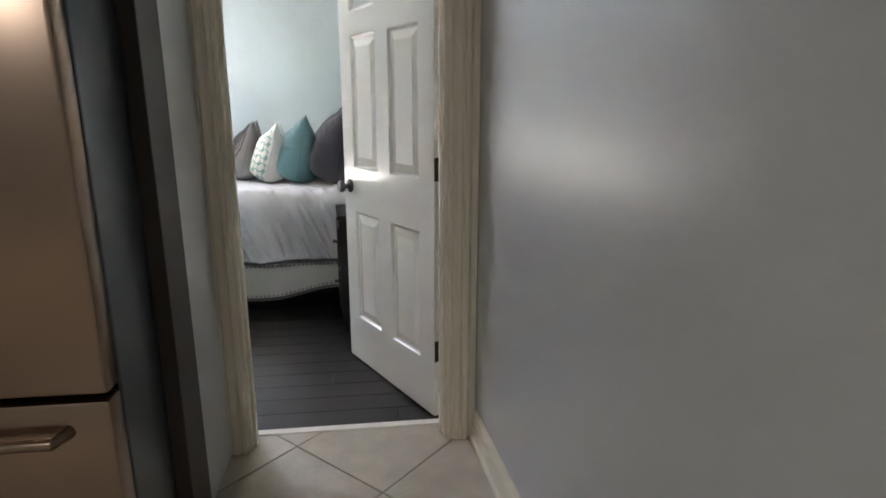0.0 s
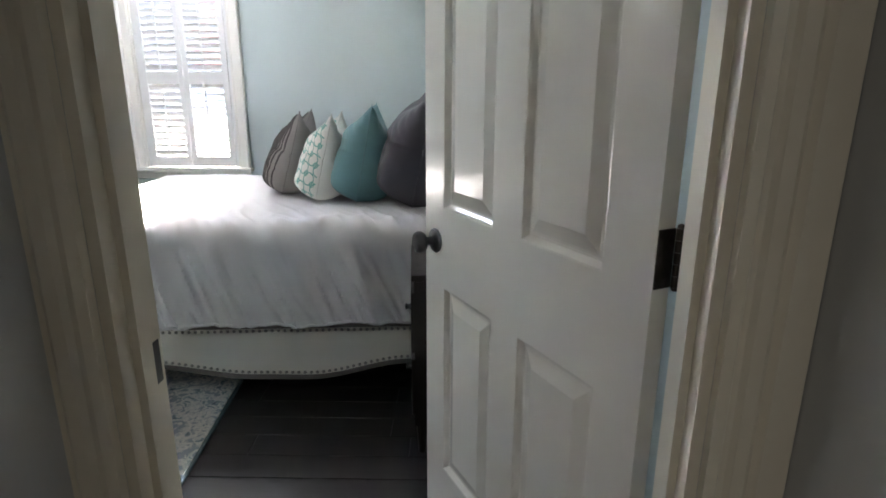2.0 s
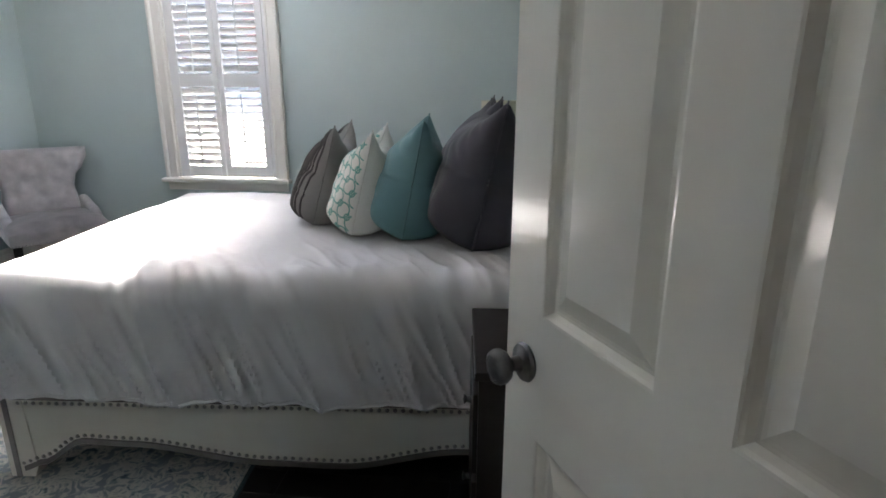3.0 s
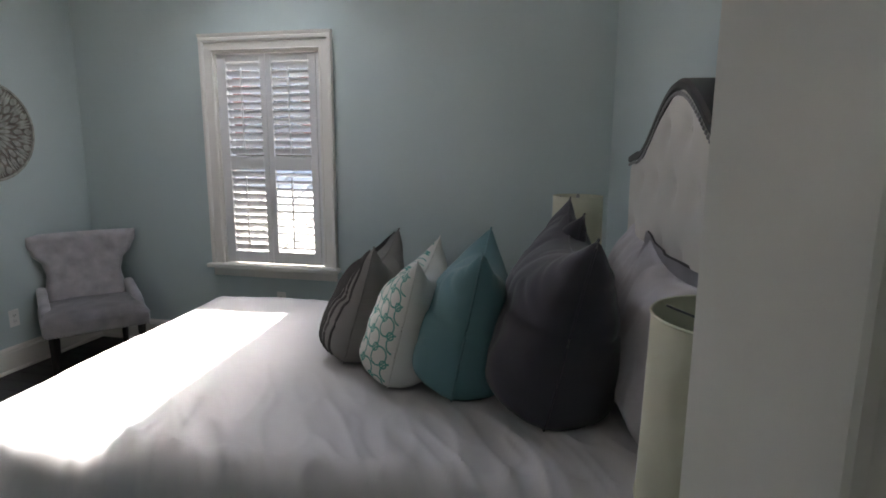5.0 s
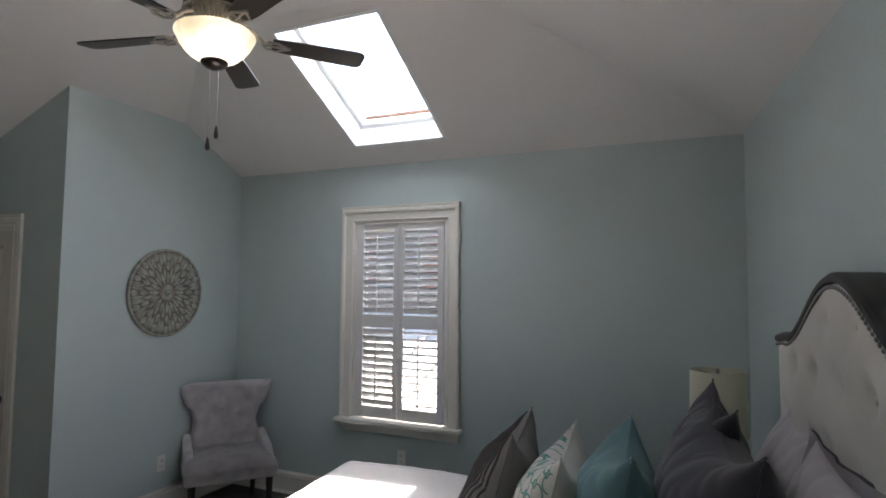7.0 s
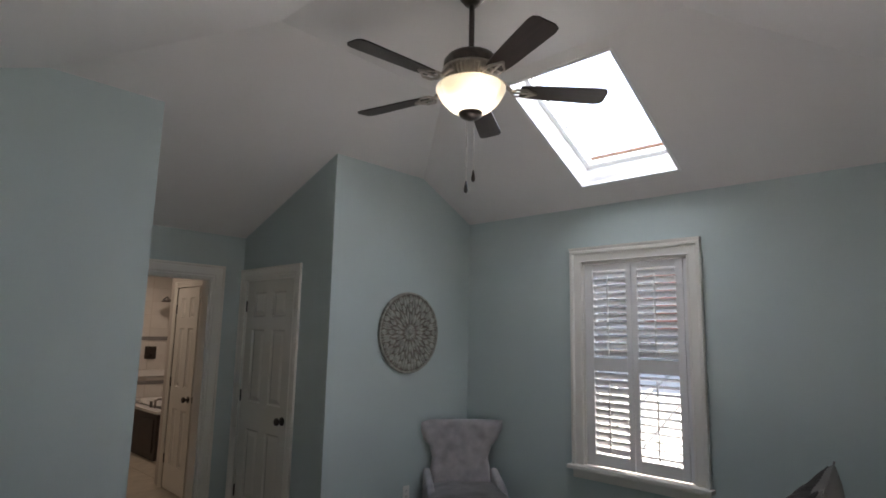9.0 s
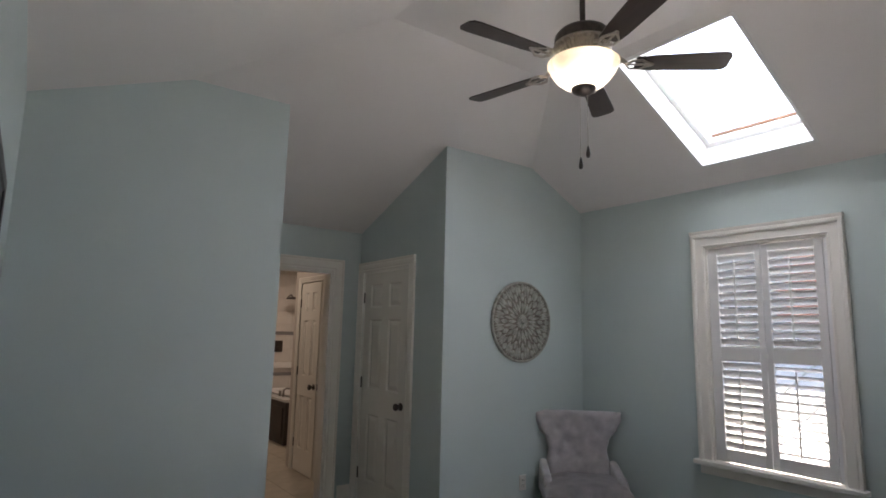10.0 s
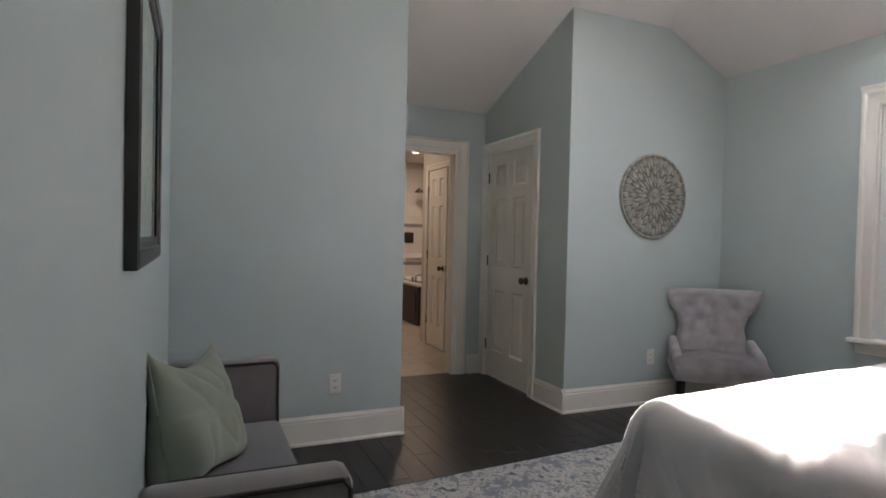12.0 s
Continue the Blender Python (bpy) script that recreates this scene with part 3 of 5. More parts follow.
def window():
    """Cased window with a double shutter of louvres, a sash behind and glass."""
    t = thing("window_1", "white cased window with louvred plantation shutters", "window", kind="structure")
    m = pose(0, N, 0)
    bm = bmesh.new()
    pr = [(0, 0), (0, 0.015), (0.008, 0.021), (0.014, 0.018), (0.062, 0.020), (0.066, 0.030), (0.074, 0.036), (0.090, 0.036), (0.094, 0.032), (0.094, 0)]
    path = [(WX0, WZ0, -1, 0), (WX0, WZ1, -1, 1), (WX1, WZ1, 1, 1), (WX1, WZ0, 1, 0)]
    rings = [[bm.verts.new((px + sx * o, -d, pz + sz * o)) for o, d in pr] for px, pz, sx, sz in path]
    for a, b in zip(rings, rings[1:]):
        for i in range(len(pr)):
            j = (i + 1) % len(pr)
            bm.faces.new((a[i], a[j], b[j], b[i]))
    part("window_frame", bm, M_TRIM, t, "moulded window casing", m=m)
    part("cornice", prism([(0, 0), (-0.034, 0), (-0.038, 0.006), (-0.041, 0.016), (-0.043, 0.022), (0, 0.022)], WX0 - 0.097, WX1 + 0.097, "x"), M_TRIM, t, m=pose(0, N, WZ1 + 0.0945))
    part("window_sill", boxes((WX0 - 0.115, WX1 + 0.115, -0.075, 0.10, 0.632, 0.662), bevel=0.006), M_TRIM, t, m=m)
    part("apron", boxes((WX0 - 0.09, WX1 + 0.09, -0.022, 0, 0.565, 0.635), bevel=0.005), M_TRIM, t, m=m)
    part("reveal", boxes((WX0, WX0 + 0.012, 0, 0.16, WZ0 + 0.008, WZ1), (WX1 - 0.012, WX1, 0, 0.16, WZ0 + 0.008, WZ1), (WX0 + 0.012, WX1 - 0.012, 0, 0.16, WZ1 - 0.012, WZ1)), M_TRIM, t, m=m)
    # sash and panes behind the shutters
    y0, y1 = 0.09, 0.125
    part("sash", boxes((WX0 + 0.012, WX0 + 0.06, y0, y1, WZ0, WZ1 - 0.012), (WX1 - 0.06, WX1 - 0.012, y0, y1, WZ0, WZ1 - 0.012), (WX0 + 0.06, WX1 - 0.06, y0, y1, WZ0 + 0.008, WZ0 + 0.07),
                       (WX0 + 0.06, WX1 - 0.06, y0, y1, 1.39, 1.435), (WX0 + 0.06, WX1 - 0.06, y0, y1, WZ1 - 0.07, WZ1 - 0.012)), M_SHUT, t, m=m)
    for z0, z1 in ((WZ0 + 0.07, 1.39), (1.435, WZ1 - 0.07)):
        g = part("pane", boxes((WX0 + 0.06, WX1 - 0.06, y0 + 0.014, y0 + 0.018, z0, z1)), M_GLASS, t, m=m)
        g.visible_shadow = False
    # shutters: stiles, rails, louvres, tilt rods
    ys, ye = 0.012, 0.04
    for px0, px1, ox0, ox1 in ((-2.386, -2.012, -2.318, -2.052), (-2.008, -1.634, -1.968, -1.684)):
        sh = part("shutter", boxes((px0, ox0, ys, ye, 0.668, 2.155), (ox1, px1, ys, ye, 0.668, 2.155), (ox0, ox1, ys, ye, 0.668, 0.752), (ox0, ox1, ys, ye, 1.352, 1.452), (ox0, ox1, ys, ye, 2.105, 2.155), bevel=0.0025), M_SHUT, t, m=m)
        for z0, z1, tilt in ((0.752, 1.352, 60 if px0 < -2.2 else 26), (1.452, 2.105, 50)):
            n = 12 if z0 > 1.4 else 11
            step = (z1 - z0 - 0.01) / n
            for k in range(n):
                bm = lathe([(0, -0.5), (0.5, -0.5), (0.5, 0.5), (0, 0.5)], 10)
                bmesh.ops.transform(bm, matrix=Matrix.Diagonal((0.056, 0.009, ox1 - ox0 - 0.006, 1)), verts=bm.verts[:])
                zc = z0 + 0.005 + step * (k + 0.5)
                lm = m @ Matrix.Translation(((ox0 + ox1) / 2, (ys + ye) / 2, zc)) @ Matrix.Rotation(radians(-tilt), 4, "X") @ Matrix.Rotation(radians(90), 4, "Y") @ Matrix.Rotation(radians(90), 4, "Z")
                o = part("louvre", bm, M_SHUT, sh, "", True)
                o.matrix_basis = sh.matrix_basis.inverted() @ lm
            rod = part("tilt_rod", boxes(((ox0 + ox1) / 2 - 0.005, (ox0 + ox1) / 2 + 0.005, ys - 0.030, ys - 0.020, z0 + 0.02, z1 - 0.045)), M_SHUT, sh)
    part("catch", boxes((-2.022, -1.998, ys - 0.012, ys, 1.385, 1.412), bevel=0.003), M_PLATE, t, m=m)
    part("side_strip", boxes((-1.630, WX1 - 0.012, ys + 0.004, ye, 0.668, 2.155)), M_SHUT, t, m=m)


window()


# ---- bed ----
BED = pose(0.500, 4.081, 0, 0, 0, 4.04)
BL, BWID = 2.055, 1.49


def smooth_curve(knots, n=60):
    """A smooth line through (x, z) knots."""
    xs, zs = [k[0] for k in knots], [k[1] for k in knots]
    out = []
    for i in range(n + 1):
        x = xs[0] + (xs[-1] - xs[0]) * i / n
        j = max(k for k in range(len(xs) - 1) if xs[k] <= x + 1e-9)
        u = (x - xs[j]) / (xs[j + 1] - xs[j])
        u = u * u * (3 - 2 * u)
        out.append((x, zs[j] + (zs[j + 1] - zs[j]) * u))
    return out


def ribbon(points, y0, y1, half, bm=None):
    """A band of the given half height that follows (x, z) points, between y0 and y1."""
    bm = bm or bmesh.new()
    prev = None
    for x, z in points:
        ring = [bm.verts.new(c) for c in ((x, y0, z - half), (x, y1, z - half), (x, y1, z + half), (x, y0, z + half))]
        if prev:
            for i in range(4):
                bm.faces.new((prev[i], prev[(i + 1) % 4], ring[(i + 1) % 4], ring[i]))
        else:
            bm.faces.new(ring)
        prev = ring
    bm.faces.new(prev[::-1])
    return bm


def studs(points, spacing, r=0.0075, way=(0, -1, 0), bm=None):
    """Round nail heads at even steps along points."""
    bm = bm or bmesh.new()
    q = Vector(way).to_track_quat("Z", "Y").to_matrix().to_4x4()
    pts = [Vector(p) for p in points]
    left = 0.0
    for a, b in zip(pts, pts[1:]):
        d = (b - a).length
        s = left
        while s < d:
            c = a.lerp(b, s / d)
            dome = lathe([(r, 0), (r * 0.85, r * 0.5), (r * 0.45, r * 0.8), (0, r * 0.9)], 8)
            bmesh.ops.transform(dome, matrix=Matrix.Translation(c) @ q, verts=dome.verts[:])
            me = bpy.data.meshes.new("tmp")
            dome.to_mesh(me)
            dome.free()
            bm.from_mesh(me)
            bpy.data.meshes.remove(me)
            s += spacing
        left = s - d
    return bm


RAIL_LOW = smooth_curve([(-2.005, 0.035), (-1.945, 0.06), (-1.775, 0.152), (-1.615, 0.145), (-1.115, 0.080), (-0.875, 0.074), (-0.455, 0.142), (-0.03, 0.17)], 70)
FOOT_LOW = smooth_curve([(0.04, 0.035), (0.12, 0.07), (0.30, 0.152), (0.42, 0.15), (0.745, 0.095), (1.07, 0.15), (1.19, 0.152), (1.37, 0.07), (1.45, 0.035)], 60)


def bed():
    t = thing("bed", "cream upholstered bed with nailhead trim and tall tufted headboard", "bed", BED)
    for y0, y1, fy in ((0.0, 0.05, 0.0), (BWID - 0.05, BWID, BWID)):
        out = -1 if fy == 0 else 1
        part("side_rail", prism([(-2.005, 0.34), *RAIL_LOW, (-0.03, 0.34)], y0, y1), M_LINEN, t, "cream upholstered side rail with scalloped foot")
        ya, yb = (fy - 0.006, fy + 0.004) if out < 0 else (fy - 0.004, fy + 0.006)
        part("rail_trim", ribbon([(x, z + 0.008) for x, z in RAIL_LOW], ya, yb, 0.010, ribbon([(-2.005, 0.328), (-0.03, 0.328)], ya, yb, 0.012)), M_GREYTRIM, t, "grey piped edging")
        bm = studs([(x, fy + out * 0.002, z + 0.030) for x, z in RAIL_LOW], 0.027, way=(0, out, 0))
        studs([(-1.98, fy + out * 0.002, 0.304), (-0.05, fy + out * 0.002, 0.304)], 0.027, way=(0, out, 0), bm=bm)
        tagged(part("nailhead", bm, M_NAIL, t, "row of nickel nail heads", True), kind="stuff")
    part("foot_rail", prism([(0.04, 0.34), *FOOT_LOW, (1.45, 0.34)], -BL, -BL + 0.05, "x"), M_LINEN, t, "cream upholstered foot rail")
    bm = studs([(-BL - 0.002, y, z + 0.03) for y, z in FOOT_LOW], 0.027, way=(-1, 0, 0))
    studs([(-BL - 0.002, 0.06, 0.304), (-BL - 0.002, 1.43, 0.304)], 0.027, way=(-1, 0, 0), bm=bm)
    tagged(part("nailhead", bm, M_NAIL, t, "row of nickel nail heads", True), kind="stuff")
    for y in (-0.004, BWID - 0.056):
        part("leg", prism([(-BL - 0.004, 0), (-BL + 0.075, 0), (-BL + 0.10, 0.05), (-BL + 0.085, 0.34), (-BL - 0.004, 0.34)], y, y + 0.06), M_LINEN, t)
        part("leg_trim", boxes((-BL + 0.018, -BL + 0.036, y - 0.004, y + 0.064, 0.0, 0.335)), M_GREYTRIM, t)
    part("slat_base", boxes((-BL + 0.05, -0.02, 0.05, BWID - 0.05, 0.24, 0.34)), M_DARKWOOD, t)
    part("mattress", boxes((-BL + 0.02, -0.01, 0.02, BWID - 0.02, 0.34, 0.72), bevel=0.05), M_LINEN, t, "white mattress under the comforter")
    # headboard: curved crest, padded front with tufts
    def crest(y):
        u = abs(y - BWID / 2) / (BWID / 2 + 0.02)
        if u > 0.80:
            return 1.485 + 0.02 * (1 - (u - 0.80) / 0.20)
        v = u / 0.80
        return 1.50 + 0.225 * (0.5 + 0.5 * math.cos(math.pi * v))
    ny, nz = 64, 48
    tufts = [(y, z) for r, z in enumerate((0.98, 1.19, 1.40)) for y in ([0.245 + 0.25 * k for k in range(5)] if r % 2 == 0 else [0.12 + 0.25 * k for k in range(6)])]
    tufts += [(0.62, 1.58), (0.87, 1.58)]
    bm = bmesh.new()
    rows = []
    for i in range(ny + 1):
        y = -0.02 + (BWID + 0.04) * i / ny
        row = []
        for j in range(nz + 1):
            z = 0.30 + (crest(y) - 0.012 - 0.30) * j / nz
            e = min(1, (y + 0.02) / 0.05, (BWID + 0.02 - y) / 0.05, (crest(y) - z) / 0.05)
            d = 0.045 * max(0, e) ** 0.5
            for ty, tz in tufts:
                q = math.hypot(y - ty, z - tz)
                d -= 0.028 * math.exp(-(q / 0.034) ** 2) + 0.010 * math.exp(-(q / 0.075) ** 2)
            row.append(bm.verts.new((-d, y, z)))
        rows.append(row)
    for a, b in zip(rows, rows[1:]):
        for j in range(nz):
            bm.faces.new((a[j], b[j], b[j + 1], a[j + 1]))
    part("headboard", bm, M_LINEN, t, "cream button-tufted headboard panel", True)
    pts = [(-0.02 + (BWID + 0.04) * i / 80, crest(-0.02 + (BWID + 0.04) * i / 80)) for i in range(81)]
    part("headboard_frame", prism([(-0.02, 0.0), *pts, (BWID + 0.02, 0.0)], 0.0, 0.085, "x"), M_BROWN, t, "dark wooden headboard frame")
    bm = bmesh.new()
    prev = None
    for y, z in pts:
        ring = [bm.verts.new(c) for c in ((-0.036, y, z - 0.028), (-0.048, y, z - 0.022), (-0.048, y, z - 0.004), (-0.036, y, z + 0.006), (0.075, y, z + 0.006), (0.075, y, z - 0.028))]
        if prev:
            for i in range(6):
                bm.faces.new((prev[i], prev[(i + 1) % 6], ring[(i + 1) % 6], ring[i]))
        prev = ring
    part("headboard_edge", bm, M_BROWN, t, "dark moulded top edge")
    bm = studs([(-0.044, y, z - 0.038) for y, z in pts], 0.024, way=(-1, 0, 0))
    tagged(part("nailhead", bm, M_NAIL, t, "row of nickel nail heads", True), kind="stuff")
    bm = bmesh.new()
    for ty, tz in tufts:
        bmesh.ops.create_uvsphere(bm, u_segments=8, v_segments=5, radius=0.011, matrix=Matrix.Translation((-0.022, ty, tz)) @ Matrix.Diagonal((0.5, 1, 1, 1)))
    tagged(part("button", bm, M_LINEN, t, "covered tuft buttons", True), kind="stuff")


def comforter():
    """A satin cover that lies over the mattress and hangs down at three sides in soft folds."""
    t = thing("comforter", "silver grey satin comforter with soft wrinkles on the bed", "comforter", BED)
    x_end, y0, y1, drop, top, r = -BL - 0.035, -0.045, BWID + 0.045, 0.43, 0.775, 0.11
    nx, ny = 270, 270
    ax = [x_end + r - (drop + 0.05) + (-x_end - r - 0.06 + drop + 0.05) * i / nx for i in range(nx + 1)]
    by = [y0 + r - (drop + 0.05) + (y1 - y0 - 2 * r + 2 * (drop + 0.05)) * j / ny for j in range(ny + 1)]
    bm = bmesh.new()
    grid = []
    for a in ax:
        row = []
        for b in by:
            ex = max(0.0, x_end + r - a)
            ey = min(0.0, b - (y0 + r)) + max(0.0, b - (y1 - r))
            e = math.hypot(ex, ey)
            x, y = max(a, x_end + r), min(max(b, y0 + r), y1 - r)
            if e > 0:
                dx, dy = -ex / e, ey / e
                arc = r * math.pi / 2
                if e < arc:
                    o, z = r * math.sin(e / r), top - r * (1 - math.cos(e / r))
                else:
                    o, z = r, top - r - (e - arc)
                hang = min(1.0, max(0.0, (e - 0.05) / 0.3))
                along = (x * abs(dy) + y * abs(dx)) + 0.35 * math.atan2(dy, -dx) * 0.4
                f = noise.noise(Vector((along * 8.0 + z * 2.5, z * 1.0, 3.1 + dx))) * 0.042 + noise.noise(Vector((along * 17 + z * 6, z * 1.5, 7.7))) * 0.020 + 0.020 * (1 - abs(noise.noise(Vector((along * 9 + z * 4, z * 1.2, 1.7))))) ** 7 + 0.016 * (1 - abs(noise.noise(Vector((along * 17 + z * 6.5, z * 2.0, 5.3))))) ** 9
                corner = min(ex, abs(ey)) / max(ex, abs(ey))
                o += hang * f * (1 - 0.8 * corner) + 0.012 * hang + 0.13 * corner * max(0.0, min(1.0, (e - 0.1) / 0.35)) ** 1.5
                z += hang * noise.noise(Vector((along * 5, 1.3, 9.0))) * 0.012
                x, y = x + dx * o, y + dy * o
            else:
                z = top
            # soft waves and a few creases on the top, stronger near the edges and the pillows
            near = (math.exp(-max(0, b - y0 - r) / 0.22) if e == 0 else max(0.0, 1 - e / 0.25)) * (1.0 if b < 0.6 and a > x_end + 0.5 else 0.2)
            z += 0.010 * noise.noise(Vector((x * 2.2, y * 2.2, 0.5))) + 0.004 * noise.noise(Vector((x * 7, y * 6, 2.5)))
            ridge = 1 - abs(noise.noise(Vector((x * 10.0 + y * 5.0, y * 2.5 - x, 4.2))))
            crease = 1 - abs(noise.noise(Vector((x * 15.0 + y * 9.0, y * 4.0 - x * 2.0, 8.4))))
            z += near * 0.011 * crease ** 5 + near * 0.015 * ridge ** 5 + near * 0.004 * noise.noise(Vector((x * 11, y * 5, 1.1)))
            if e == 0:
                cy = (y - y0) / (y1 - y0)
                z += 0.018 * math.sin(math.pi * min(1, max(0, cy))) - 0.006
            row.append(bm.verts.new((x, y, max(z, 0.335))))
        grid.append(row)
    for a, b in zip(grid, grid[1:]):
        for j in range(ny):
            bm.faces.new((a[j], a[j + 1], b[j + 1], b[j]))
    lo_x, lo_y, hi_y = x_end + r + 0.02, y0 + r + 0.02, y1 - r - 0.02
    rims = [[g[0].co.copy() for a, g in zip(ax, grid) if a > lo_x][::3], [v.co.copy() for b, v in zip(by, grid[0]) if lo_y < b < hi_y][::3], [g[-1].co.copy() for a, g in zip(ax, grid) if a > lo_x][::3]]
    o = part("cover", bm, M_SILK, t, "", True)
    sol = o.modifiers.new("thickness", "SOLIDIFY")
    sol.thickness, sol.offset = 0.012, -1
    for rim in rims:
        part("hem", tube(rim, 0.007, 6), M_SILK, t, "rolled lower hem", True)


bed()
comforter()


def pillow_point(u, v, side, w, h, d, off, ear, sag):
    """A point of a stuffed cushion: broad and heavy at its base, drawn out at the corners, dipping between the upper two."""
    low = max(0.0, -v)
    pu, pv = u * (1 - ear * (1 - v * v)) * (1 - 0.10 * low ** 3), v * (1 - ear * (1 - u * u))
    fu = max(0.0, 1 - abs(u) ** (2.6 + 6 * low ** 0.6)) ** 0.5
    fv = (1 - v * v) ** 0.45 if v > 0 else (1 - v ** 8) ** 0.5
    full = fu * fv * (1 - 0.16 * v)
    x, z = w / 2 * pu, h / 2 + h / 2 * pv - sag * max(0, v) ** 1.6 * (1 - u * u)
    edge = min(1, 3 * full)
    y = side * d / 2 * full + edge * (0.012 * noise.noise(Vector((x * 6 + off, z * 5, side * 3.0))) + 0.006 * noise.noise(Vector((x * 15, z * 13 + off, side))))
    fold = 1 - abs(noise.noise(Vector((x * 7 + off, z * 9 + x * 5, 2.0 + side))))
    y -= side * edge * 0.010 * fold ** 6 * (0.4 + 0.6 * abs(v))
    return Vector((x, y, max(z, 0.0)))


def pillow_mesh(w, h, d, seed, n=60, ear=0.07, sag=0.05):
    """A stuffed square cushion standing in the x-z plane, base at z = 0."""
    off = random.Random(seed).random() * 50
    bm = bmesh.new()
    for side in (-1, 1):
        g = [[bm.verts.new(pillow_point(-1 + 2 * i / n, -1 + 2 * j / n, side, w, h, d, off, ear, sag)) for j in range(n + 1)] for i in range(n + 1)]
        for a, b in zip(g, g[1:]):
            for j in range(n):
                bm.faces.new((a[j], a[j + 1], b[j + 1], b[j]))
    bmesh.ops.remove_doubles(bm, verts=bm.verts[:], dist=0.0008)
    return bm


def pleat_shade_mesh(w, h, d, seed, count=32, ear=0.07, sag=0.05):
    """Narrow dark tubes that wander up a cushion's front as the shade between pleats."""
    off = random.Random(seed).random() * 50
    bm = bmesh.new()
    for k in range(count):
        u0 = -0.95 + 1.9 * k / (count - 1)
        pts = []
        for j in range(44):
            v = -0.93 + 1.88 * j / 43
            u = u0 + (0.016 * math.sin(6.5 * v + k * 1.3) + 0.020 * noise.noise(Vector((k * 0.7, v * 3.5, 6.0)))) * (1 - u0 * u0)
            pts.append(pillow_point(u, v, -1, w, h, d, off, ear, sag))
        tube(pts, 0.0048, 6, bm)
    return bm


def seam_points(w, h, ear=0.07, sag=0.05, k=24):
    pts = []
    for q in range(4):
        for i in range(k):
            s = -1 + 2 * i / k
            u, v = ((s, -1), (1, s), (-s, 1), (-1, -s))[q]
            pu, pv = u * (1 - ear * (1 - v * v)) * (1 - 0.10 * max(0.0, -v) ** 3), v * (1 - ear * (1 - u * u))
            pts.append((w / 2 * pu, 0, max(0.004, h / 2 + h / 2 * pv - sag * max(0, v) * (1 - u * u))))
    return pts


def cushion(name, label, w, h, d, m, material, seed, piping=None, pleats=False, group="", sag=0.075):
    t = thing(name, label, "pillow", m, group)
    part("cover", pillow_mesh(w, h, d, seed, sag=sag), material, t, "", True)
    if pleats:
        tagged(part("pleat_shade", pleat_shade_mesh(w, h, d, seed, sag=sag), M_PLEAT_SHADE, t, "dark tubes for the shade between pleats", True), kind="stuff")
    part("piping", tube(seam_points(w, h, sag=sag), 0.0035, 6, closed=True), piping or material, t, "", True)
    return t


# patterned fabrics, drawn in the cushion's own plane
M_STRIPE = mat("grey_pleated_fabric", (0.215, 0.205, 0.20), 0.8, var=0.05, scale=6, bump=0.2, fine=450)
# Dark colour stands for the shadow lines of pleats that are themselves grey.
M_PLEAT_SHADE = mat("pleat_shade_dark", (0.050, 0.046, 0.047), 0.85, var=0.15, scale=30, bump=0.2)
M_SCROLL = mat("white_teal_scroll_fabric", (0.68, 0.68, 0.64), 0.8, var=0.03, scale=6, bump=0.2, fine=450)


